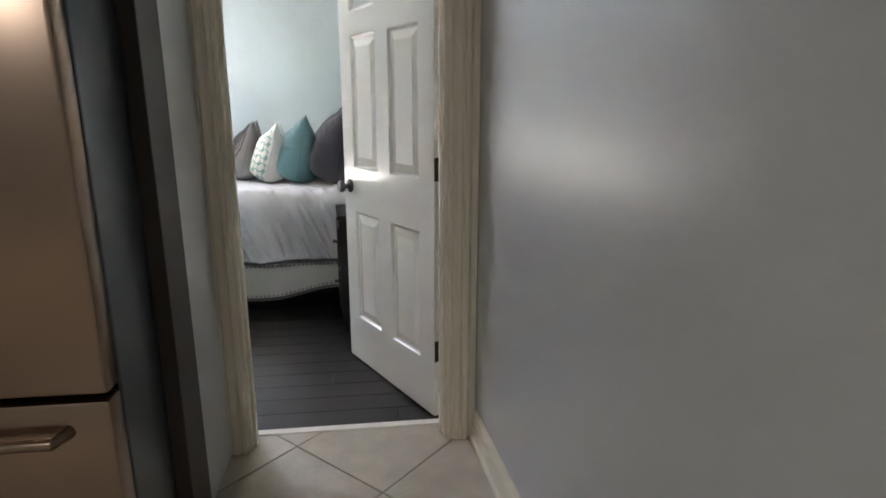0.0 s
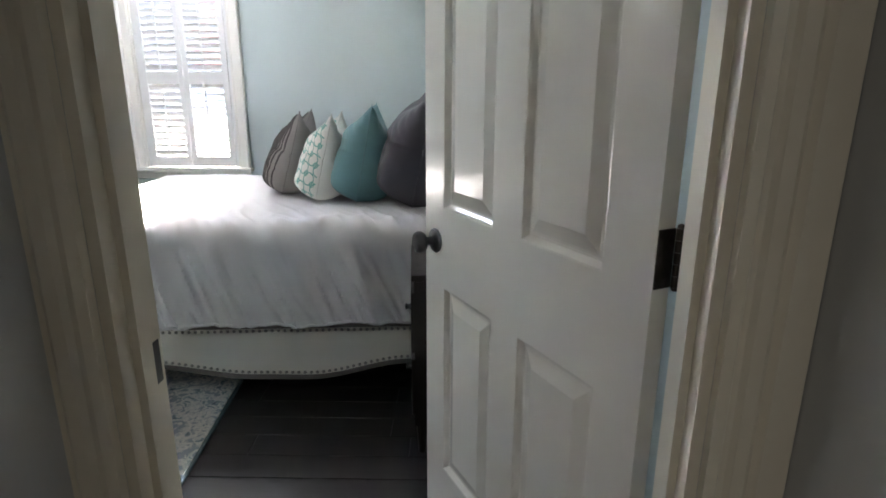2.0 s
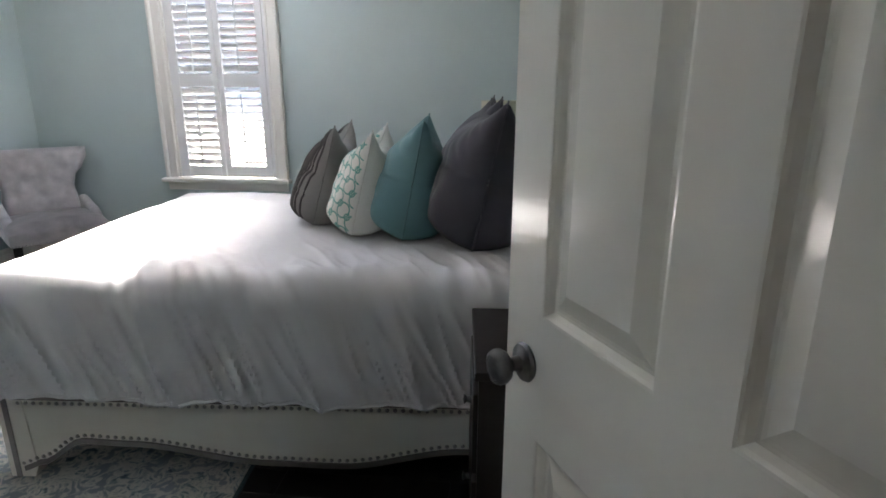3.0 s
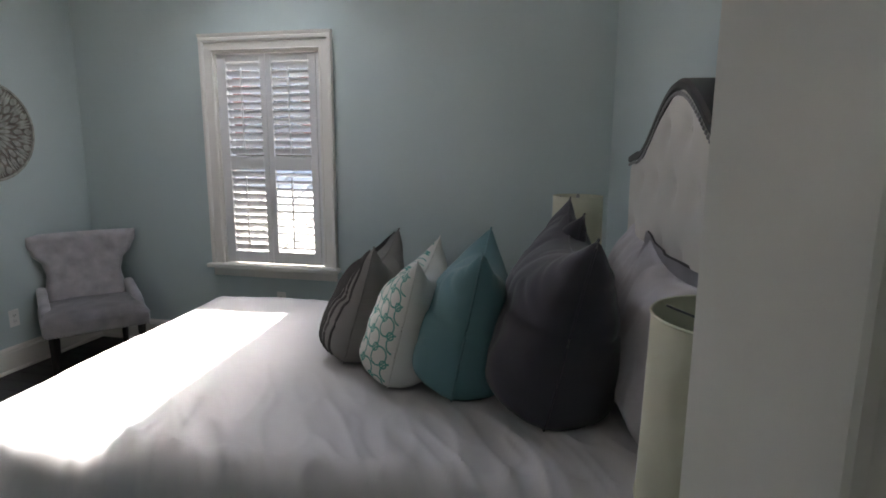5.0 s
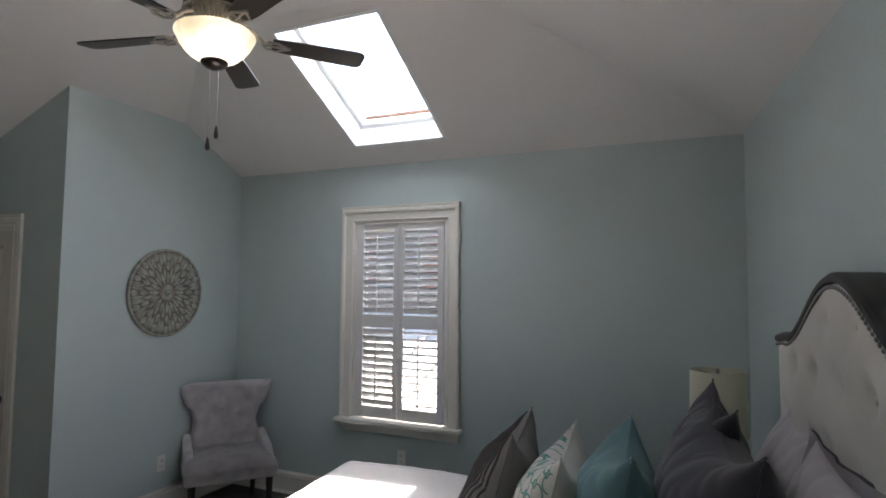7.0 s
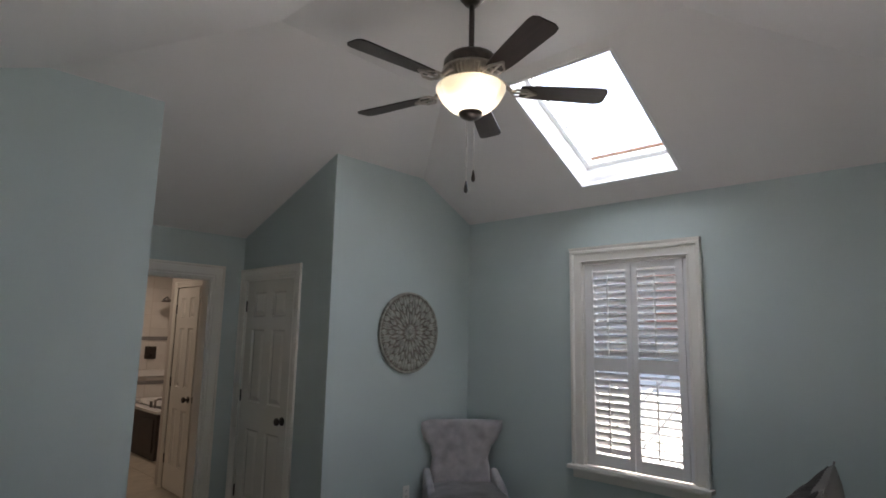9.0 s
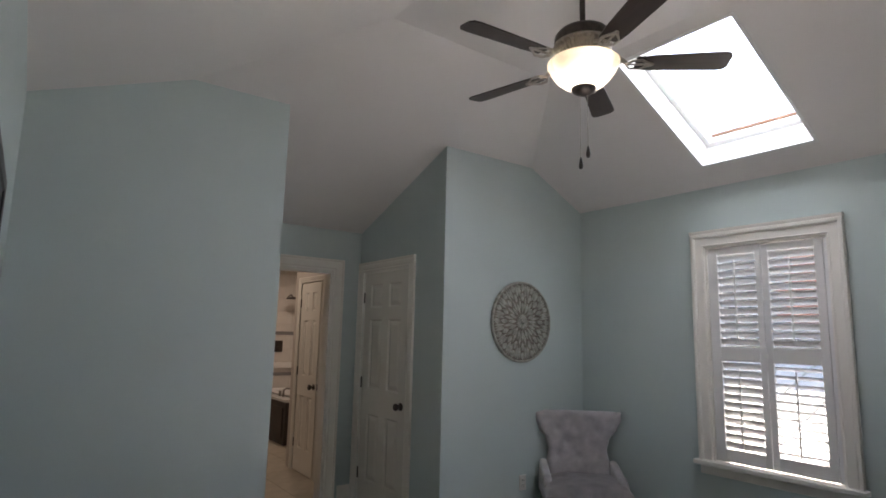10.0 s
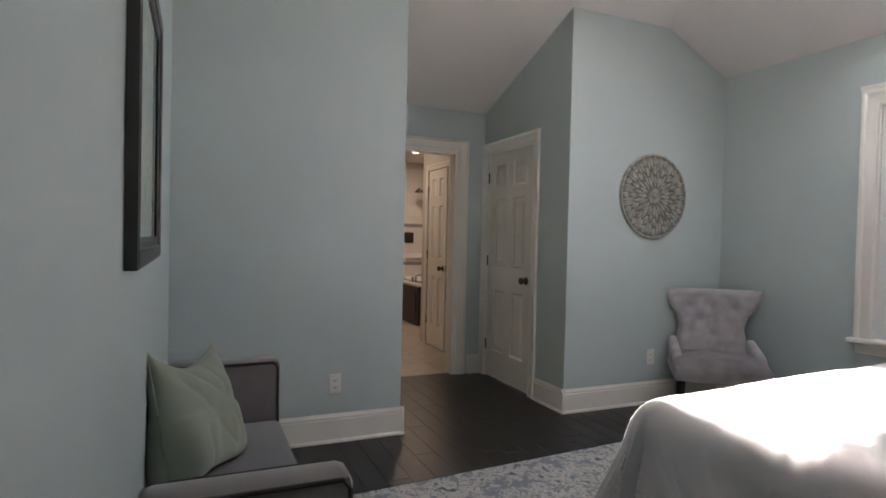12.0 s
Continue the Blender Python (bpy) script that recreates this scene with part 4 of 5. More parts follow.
def scroll_pattern():
    nt, b = nodes_of(M_SCROLL)
    tc = nt.nodes.new("ShaderNodeTexCoord")
    sep = nt.nodes.new("ShaderNodeSeparateXYZ")
    nt.links.new(tc.outputs["Object"], sep.inputs[0])
    comb = nt.nodes.new("ShaderNodeCombineXYZ")
    # the cloth's own width: across the front and on round the side
    sign, depth, turn = [nt.nodes.new("ShaderNodeMath") for _ in range(3)]
    sign.operation, depth.operation, turn.operation = "SIGN", "ABSOLUTE", "MULTIPLY_ADD"
    left = nt.nodes.new("ShaderNodeMath")
    left.operation = "SUBTRACT"
    left.inputs[0].default_value = 0.12
    nt.links.new(sep.outputs[0], sign.inputs[0])
    nt.links.new(sep.outputs[1], depth.inputs[0])
    nt.links.new(depth.outputs[0], left.inputs[1])
    nt.links.new(sign.outputs[0], turn.inputs[0])
    nt.links.new(left.outputs[0], turn.inputs[1])
    nt.links.new(sep.outputs[0], turn.inputs[2])
    nt.links.new(turn.outputs[0], comb.inputs[0])
    nt.links.new(sep.outputs[2], comb.inputs[1])
    # two sets of rings on staggered lattices read as linked scrolls
    marks = []
    for shift, rad in (((0, 0, 0), 0.030), ((0.0475, 0.0475, 0), 0.030), ((0.024, 0.071, 0), 0.012), ((0.071, 0.024, 0), 0.012)):
        ad = nt.nodes.new("ShaderNodeVectorMath")
        ad.operation = "ADD"
        ad.inputs[1].default_value = (shift[0] + 0.95, shift[1] + 0.95, 0)
        nt.links.new(comb.outputs[0], ad.inputs[0])
        wr = nt.nodes.new("ShaderNodeVectorMath")
        wr.operation = "WRAP"
        wr.inputs[1].default_value, wr.inputs[2].default_value = (0.0475, 0.0475, 1), (-0.0475, -0.0475, -1)
        nt.links.new(ad.outputs[0], wr.inputs[0])
        ln = nt.nodes.new("ShaderNodeVectorMath")
        ln.operation = "LENGTH"
        nt.links.new(wr.outputs[0], ln.inputs[0])
        ds = nt.nodes.new("ShaderNodeMath")
        ds.operation = "SUBTRACT"
        ds.inputs[1].default_value = rad
        nt.links.new(ln.outputs["Value"], ds.inputs[0])
        ab = nt.nodes.new("ShaderNodeMath")
        ab.operation = "ABSOLUTE"
        nt.links.new(ds.outputs[0], ab.inputs[0])
        marks.append(ab.outputs[0])
    last = marks[0]
    for s in marks[1:]:
        mn = nt.nodes.new("ShaderNodeMath")
        mn.operation = "MINIMUM"
        nt.links.new(last, mn.inputs[0])
        nt.links.new(s, mn.inputs[1])
        last = mn.outputs[0]
    front = nt.nodes.new("ShaderNodeMath")
    front.operation = "LESS_THAN"
    front.inputs[1].default_value = -0.012
    nt.links.new(sep.outputs[1], front.inputs[0])
    line = nt.nodes.new("ShaderNodeMath")
    line.operation = "LESS_THAN"
    line.inputs[1].default_value = 0.0028
    nt.links.new(last, line.inputs[0])
    both = nt.nodes.new("ShaderNodeMath")
    both.operation = "MULTIPLY"
    nt.links.new(line.outputs[0], both.inputs[0])
    nt.links.new(front.outputs[0], both.inputs[1])
    old = b.inputs["Base Color"].links[0].from_socket
    mx = nt.nodes.new("ShaderNodeMix")
    mx.data_type = "RGBA"
    nt.links.new(both.outputs[0], mx.inputs[0])
    nt.links.new(old, mx.inputs[6])
    mx.inputs[7].default_value = (0.11, 0.33, 0.29, 1)
    nt.links.new(mx.outputs[2], b.inputs["Base Color"])


scroll_pattern()


FACE = -90 + 4.04     # the cushions' fronts look at the bed's foot


def on_bed(x, y, lean, turn=0.0, z=0.787, roll=0.0):
    return pose(x, y, z, 0, 0, FACE + turn) @ pose(0, 0, 0, -lean, roll, 0)


PG = "pillows on the bed"
cushion("striped_pillow", "grey pleated throw pillow standing on the bed", 0.44, 0.43, 0.24, on_bed(-0.66, 4.83, 16, 2), M_STRIPE, 1, pleats=True, group=PG)
cushion("patterned_pillow", "white throw pillow with teal scroll print", 0.48, 0.42, 0.24, on_bed(-0.45, 4.69, 14, 1), M_SCROLL, 2, group=PG)
cushion("teal_pillow", "plain teal throw pillow with piped seam", 0.50, 0.46, 0.28, on_bed(-0.24, 4.65, 11, 1), M_TEAL, 3, group=PG)
cushion("dark_pillow", "large charcoal square pillow standing on the bed", 0.66, 0.53, 0.34, on_bed(0.02, 4.60, 12, 2), M_INDIGO, 4, group=PG)
cushion("dark_pillow", "large charcoal square pillow behind the first", 0.62, 0.54, 0.26, on_bed(0.0, 5.06, 13, 0), M_INDIGO, 5, group=PG)


def sham(m, seed):
    t = thing("pillow_sham", "pale grey satin pillow sham with dark flange leaning on the headboard", "pillow", m, PG)
    part("cover", pillow_mesh(0.72, 0.46, 0.20, seed), M_SHAM, t, "", True)
    pts = seam_points(0.72, 0.46)
    c = Vector((0, 0, 0.25))
    for name, reach, back, material, label in (("flange", 0.040, 0.0, M_SHAM, "soft satin flange"), ("flange_lining", 0.047, 0.009, M_GREYTRIM, "dark lining of the flange")):
        bm = bmesh.new()
        inner = [bm.verts.new(Vector(p) + Vector((0, back, 0))) for p in pts]
        outer = [bm.verts.new(Vector(p) + (Vector(p) - c).normalized() * (reach if p[2] > 0.03 else 0.0) + Vector((0, back + 0.022 * noise.noise(Vector((p[0] * 12, seed, p[2] * 12))), 0))) for p in pts]
        for i in range(len(pts)):
            j = (i + 1) % len(pts)
            bm.faces.new((inner[i], inner[j], outer[j], outer[i]))
        bmesh.ops.solidify(bm, geom=bm.faces[:], thickness=0.005)
        part(name, bm, material, t, label, True)
    return t


sham(on_bed(0.275, 4.53, 20, 6), 6)
sham(on_bed(0.275, 5.16, 20, 3), 7)


# ---- bedside ----
def nightstand(m, label):
    t = thing("nightstand", label, "nightstand", m)
    w, d, h = 0.46, 0.40, 0.70
    part("tabletop", boxes((-w / 2 - 0.01, w / 2 + 0.01, -d / 2 - 0.01, d / 2 + 0.01, h - 0.022, h), bevel=0.004), M_DARKWOOD, t)
    part("body", boxes((-w / 2, w / 2, -d / 2, -d / 2 + 0.02, 0.12, h - 0.022), (-w / 2, w / 2, d / 2 - 0.02, d / 2, 0.12, h - 0.022), (w / 2 - 0.015, w / 2, -d / 2 + 0.02, d / 2 - 0.02, 0.12, h - 0.022),
                       (-w / 2, w / 2 - 0.015, -d / 2 + 0.02, d / 2 - 0.02, 0.12, 0.14)), M_DARKWOOD, t)
    for z in (0.15, 0.40):
        dr = part("drawer", boxes((-w / 2 - 0.012, -w / 2 + 0.3, -d / 2 + 0.025, d / 2 - 0.025, z, z + 0.225), bevel=0.003), M_DARKWOOD, t)
        part("handle", lathe([(0, 0), (0.012, 0), (0.008, 0.012), (0.014, 0.02), (0, 0.024)], 14), M_PEWTER, dr, "", True, Matrix.Translation((-w / 2 - 0.012, 0, z + 0.11)) @ Matrix.Rotation(radians(-90), 4, "Y"))
    for x in (-w / 2 + 0.025, w / 2 - 0.025):
        for y in (-d / 2 + 0.025, d / 2 - 0.025):
            part("leg", lathe([(0, 0), (0.014, 0), (0.022, 0.12), (0, 0.12)], 10, x, y), M_DARKWOOD, t)
    return t


def table_lamp(m, label):
    t = thing("table_lamp", label, "lamp", m, "bedside lamps")
    part("base", lathe([(0, 0), (0.07, 0), (0.072, 0.012), (0.045, 0.022), (0.02, 0.035), (0.016, 0.06), (0.045, 0.10), (0.062, 0.16), (0.05, 0.23), (0.02, 0.28), (0.012, 0.31), (0, 0.31)], 28), M_PEWTER, t, "dark metal base", True)
    bm = lathe([(0.132, 0.27), (0.126, 0.575), (0.1245, 0.575), (0.1305, 0.27), (0.132, 0.27)], 44)
    part("shade", bm, M_SHADE, t, "ivory fabric drum shade", True)
    for rr, zz in ((0.1265, 0.575), (0.132, 0.27)):
        part("shade_rim", tube([(rr * math.cos(a * math.pi / 20), rr * math.sin(a * math.pi / 20), zz) for a in range(40)], 0.0025, 6, closed=True), M_SHADE, t, "", True)
    bm = tube([(0, 0, 0.31), (0, 0, 0.555)], 0.004, 8)
    for k in range(3):
        tube([(0, 0, 0.548), (0.125 * math.cos(k * 2.0944 + 0.3), 0.125 * math.sin(k * 2.0944 + 0.3), 0.565)], 0.002, 6, bm)
    part("harp", bm, M_PEWTER, t, "", True)
    part("finial", lathe([(0, 0.553), (0.006, 0.556), (0.005, 0.563), (0.010, 0.572), (0.008, 0.582), (0, 0.588)], 14), M_NAIL, t, "", True)
    return t


nightstand(pose(0.325, 3.80, 0, 0, 0, 4.04), "espresso wooden nightstand beside the bed")
nightstand(pose(0.155, 6.02, 0, 0, 0, 4.04), "espresso wooden nightstand beyond the bed")
table_lamp(pose(0.345, 3.78, 0.70), "table lamp with ivory drum shade, unlit")
table_lamp(pose(0.14, 5.93, 0.70), "table lamp with ivory drum shade beyond the bed, unlit")


# ---- armchair in the corner ----
def armchair(m):
    t = thing("armchair", "grey tufted velvet armchair with winged back in the corner", "chair", m)
    # local: front looks to -y, seat centre at the origin
    w = 0.60
    # back: hourglass outline, tufted
    def half(z):
        pts = ((0.36, 0.265), (0.50, 0.250), (0.60, 0.236), (0.68, 0.252), (0.76, 0.312), (0.84, 0.348), (0.92, 0.352))
        for (z0, a), (z1, b) in zip(pts, pts[1:]):
            if z <= z1:
                u = (z - z0) / (z1 - z0)
                u = u * u * (3 - 2 * u)
                return a + (b - a) * u
        return pts[-1][1]
    tuft = [(x, z) for r, z in enumerate((0.56, 0.66, 0.76, 0.85)) for x in ((-0.16, 0, 0.16) if r % 2 == 0 else (-0.09, 0.09))]
    bm = bmesh.new()
    nx, nz = 40, 40
    for s in (-1, 1):
        g = []
        for j in range(nz + 1):
            z = 0.36 + 0.54 * j / nz
            row = []
            for i in range(nx + 1):
                u = -1 + 2 * i / nx
                x = half(z) * u
                edge = max(0.0, min(1.0, (1 - abs(u)) / 0.12, (0.90 - z) / 0.03)) ** 0.5
                d = 0.055 * edge
                if s < 0:
                    for tx, tz in tuft:
                        d -= 0.015 * math.exp(-(((x - tx) ** 2 + (z - tz) ** 2) / 0.0009)) * edge
                    d += 0.006 * noise.noise(Vector((x * 9, z * 9, 2))) * edge
                wing = -0.05 * abs(u) ** 3 * min(1, max(0, (z - 0.6) / 0.2))
                row.append(bm.verts.new((x, 0.245 + 0.16 * (z - 0.36) + s * d + wing, z)))
            g.append(row)
        for a, b in zip(g, g[1:]):
            for i in range(nx):
                bm.faces.new((a[i], a[i + 1], b[i + 1], b[i]))
    bmesh.ops.remove_doubles(bm, verts=bm.verts[:], dist=0.001)
    part("backrest", bm, M_CHAIRF, t, "tufted hourglass back", True)
    bm = bmesh.new()
    box(bm, -0.315, 0.315, -0.29, 0.26, 0.285, 0.385, 0.03)
    part("seat_frame", bm, M_CHAIRF, t, "", True)
    bm = bmesh.new()
    n = 26
    g = [[bm.verts.new((-0.315 + 0.63 * i / n, -0.31 + 0.53 * j / n, 0.382 + 0.075 * (max(0, (1 - (2 * i / n - 1) ** 4) * (1 - (2 * j / n - 1) ** 4))) ** 0.5 + 0.005 * noise.noise(Vector((i * 0.3, j * 0.3, 5))))) for j in range(n + 1)] for i in range(n + 1)]
    for a, b in zip(g, g[1:]):
        for j in range(n):
            bm.faces.new((a[j], b[j], b[j + 1], a[j + 1]))
    bmesh.ops.solidify(bm, geom=bm.faces[:], thickness=0.02)
    part("seat", bm, M_CHAIRF, t, "padded seat", True)
    for s in (-1, 1):
        bm = bmesh.new()
        prism([(-0.15, 0.30), (-0.15, 0.41), (-0.12, 0.445), (-0.06, 0.47), (0.04, 0.485), (0.14, 0.505), (0.27, 0.53), (0.29, 0.30)], s * 0.245, s * 0.308, "x", bm)
        bmesh.ops.bevel(bm, geom=bm.edges[:], offset=0.022, segments=3, profile=0.5, affect="EDGES", clamp_overlap=True)
        part("arm", bm, M_CHAIRF, t, "rounded low arm sloping to the front", True)
    bm = studs([(x, -0.291, 0.298) for x in (-0.30, 0.30)], 0.02, 0.006)
    tagged(part("nailhead", bm, M_NAIL, t, "", True), kind="stuff")
    for x, y, sx in ((-0.26, -0.24, -1), (0.26, -0.24, 1), (-0.22, 0.22, -1), (0.22, 0.22, 1)):
        dy = 0.0 if y < 0 else 0.05
        part("leg", tube([(x, y + dy, 0), (x, y, 0.30)], [0.016, 0.026], 4), M_DARKWOOD, t, "dark tapered wooden leg")
    return t


armchair(pose(-3.16, 6.16, 0, 0, 0, 50))


# ---- settee by the south wall ----
def settee(m):
    t = thing("settee", "backless taupe velvet settee with square arms and slate seat", "sofa", m)
    L0, L1, D, H = -2.86, -1.45, 0.46, 0.70
    b = S + 0.022
    for x0, x1 in ((L0, L0 + 0.125), (L1 - 0.125, L1)):
        part("arm", boxes((x0, x1, b, b + D, 0.14, H), bevel=0.03), M_SOFA, t, "square velvet arm", True)
        for x in (x0 + 0.006, x1 - 0.006):
            part("piping", tube([(x, b + 0.02, H - 0.012), (x, b + D - 0.03, H - 0.012), (x, b + D - 0.012, H - 0.035), (x, b + D - 0.006, 0.16)], 0.006, 6), M_BROWN, t)
    part("seat_frame", boxes((L0 + 0.127, L1 - 0.127, b + 0.004, b + D - 0.012, 0.14, 0.32), bevel=0.01), M_SOFA, t)
    part("seat", boxes((L0 + 0.13, L1 - 0.13, b + 0.002, b + D, 0.322, 0.445), bevel=0.03), M_SOFASEAT, t, "slate velvet seat cushion", True)
    for x in (L0 + 0.06, L1 - 0.06):
        for y in (b + 0.05, b + D - 0.06):
            part("leg", tube([(x, y, 0), (x, y, 0.145)], [0.014, 0.022], 8), M_DARKWOOD, t)
    return t


settee(None)
cushion("green_pillow", "plain sage green cushion on the settee, leaning on the wall", 0.41, 0.43, 0.20, pose(-2.20, S + 0.165, 0.447, 0, 0, 150) @ pose(0, 0, 0, -14, 6, 0), M_SAGE, 11, sag=0.06)


# ---- picture and wall carving ----
def picture():
    x0, x1, z0, z1, y = -2.20, -1.46, 1.172, 1.905, S
    t = thing("framed_picture", "abstract teal and cream print in a wide black frame", "picture")
    f = 0.065
    bm = bmesh.new()
    pr = [(0, 0), (0, 0.024), (0.010, 0.028), (f * 0.55, 0.026), (f * 0.6, 0.021), (f * 0.85, 0.021), (f, 0.018), (f, 0)]
    path = [(x0, z0, 1, 1), (x1, z0, -1, 1), (x1, z1, -1, -1), (x0, z1, 1, -1)]
    rings = [[bm.verts.new((px + sx * o, y + 0.002 + d, pz + sz * o)) for o, d in pr] for px, pz, sx, sz in path]
    for a, b in zip(rings, rings[1:] + rings[:1]):
        for i in range(len(pr)):
            j = (i + 1) % len(pr)
            bm.faces.new((a[i], a[j], b[j], b[i]))
    part("frame", bm, M_FRAME, t, "wide black moulded frame")
    art = mat("abstract_print", (0.5, 0.5, 0.45), 0.5, bump=0)
    nt, b = nodes_of(art)
    tc = nt.nodes.new("ShaderNodeTexCoord")
    nz = nt.nodes.new("ShaderNodeTexNoise")
    nz.inputs["Scale"].default_value, nz.inputs["Detail"].default_value = 5.0, 6
    nz.inputs["Distortion"].default_value = 1.5
    nt.links.new(tc.outputs["Object"], nz.inputs[0])
    pattern_ramp(art, nz.outputs[0], [(0.30, (0.05, 0.22, 0.26)), (0.40, (0.25, 0.50, 0.50)), (0.47, (0.66, 0.68, 0.62)), (0.56, (0.50, 0.46, 0.34)), (0.64, (0.78, 0.78, 0.74))])
    part("print", boxes((x0 + f - 0.002, x1 - f + 0.002, y + 0.008, y + 0.013, z0 + f - 0.002, z1 - f + 0.002)), art, t, "blurred teal, cream and brown brushwork")
    g = part("glass", boxes((x0 + f - 0.002, x1 - f + 0.002, y + 0.0145, y + 0.0165, z0 + f - 0.002, z1 - f + 0.002)), M_GLASS, t)
    g.visible_shadow = False


picture()


def carving():
    """A round pierced wall panel: rings and petals over a dark ground."""
    c, R = (W, 5.89, 1.608), 0.322
    t = thing("wall_carving", "round whitewashed carved wooden medallion with petal relief", "wall decoration", pose(*c, 90, 0, 90))
    pale = mat("whitewashed_carving", (0.35, 0.35, 0.31), 0.85, var=0.4, scale=26, bump=0.5, fine=90)
    dark = mat("brown_recess", (0.19, 0.165, 0.14), 0.9, var=0.5, scale=25, bump=0.3)
    part("backing", lathe([(0, 0.004), (R - 0.004, 0.004), (R, 0.012), (R - 0.003, 0.017), (0, 0.017)], 72), dark, t, "brown ground", True)
    part("rim", lathe([(R - 0.014, 0.017), (R - 0.012, 0.027), (R, 0.027), (R + 0.004, 0.02), (R + 0.004, 0.004), (R, 0.004)], 72), pale, t, "", True)
    bm = bmesh.new()

    def petal(a, r0, r1, w, h):
        n = 8
        top, low = [], []
        for side in (1, -1):
            for i in range(n + 1):
                u = i / n if side == 1 else 1 - i / n
                r = r0 + (r1 - r0) * u
                o = side * w * math.sin(math.pi * u) ** 0.8
                x, y = r * math.cos(a) - o * math.sin(a), r * math.sin(a) + o * math.cos(a)
                if side == 1 or 0 < i < n:
                    low.append(bm.verts.new((x, y, 0.0165)))
                    top.append(bm.verts.new((x * 0.995, y * 0.995, 0.017 + h)))
        k = len(low)
        bm.faces.new(top)
        for i in range(k):
            bm.faces.new((low[i], low[(i + 1) % k], top[(i + 1) % k], top[i]))

    for k in range(16):
        a = k * math.pi / 8
        petal(a, 0.07, 0.155, 0.013, 0.009)
        petal(a + math.pi / 16, 0.10, 0.20, 0.010, 0.008)
        petal(a, 0.165, 0.235, 0.017, 0.009)
        petal(a + 0.13, 0.20, 0.302, 0.010, 0.008)
        petal(a - 0.13, 0.20, 0.302, 0.010, 0.008)
        petal(a, 0.245, 0.305, 0.022, 0.009)
        petal(a + math.pi / 16, 0.215, 0.308, 0.006, 0.010)
    for k in range(24):
        petal(k * math.pi / 12, 0.018, 0.066, 0.005, 0.008)
    tagged(part("petals", bm, pale, t, "carved petals and scrolls"), kind="stuff")
    part("boss", lathe([(0, 0.033), (0.012, 0.031), (0.018, 0.024), (0.02, 0.017)], 20), pale, t, "", True)


carving()


def outlet(m):
    t = thing("wall_outlet", "white duplex electrical outlet with cover plate", "outlet", m, "outlets")
    part("cover_plate", boxes((-0.036, 0.036, -0.006, -0.0005, -0.058, 0.058), bevel=0.003), M_PLATE, t)
    for z in (-0.02, 0.02):
        r = part("socket", boxes((-0.016, 0.016, -0.0085, -0.005, z - 0.014, z + 0.014), bevel=0.003), M_PLATE, t)
        part("slot", boxes((-0.008, -0.005, -0.0092, -0.008, z - 0.005, z + 0.006), (0.005, 0.008, -0.0092, -0.008, z - 0.005, z + 0.006), (-0.002, 0.002, -0.0092, -0.008, z - 0.011, z - 0.007)), M_BLACK, r)
    return t


outlet(pose(W, 3.44, 0.355, 0, 0, 90))
outlet(pose(W, 5.914, 0.36, 0, 0, 90))
outlet(pose(-1.955, N, 0.40, 0, 0, 0))


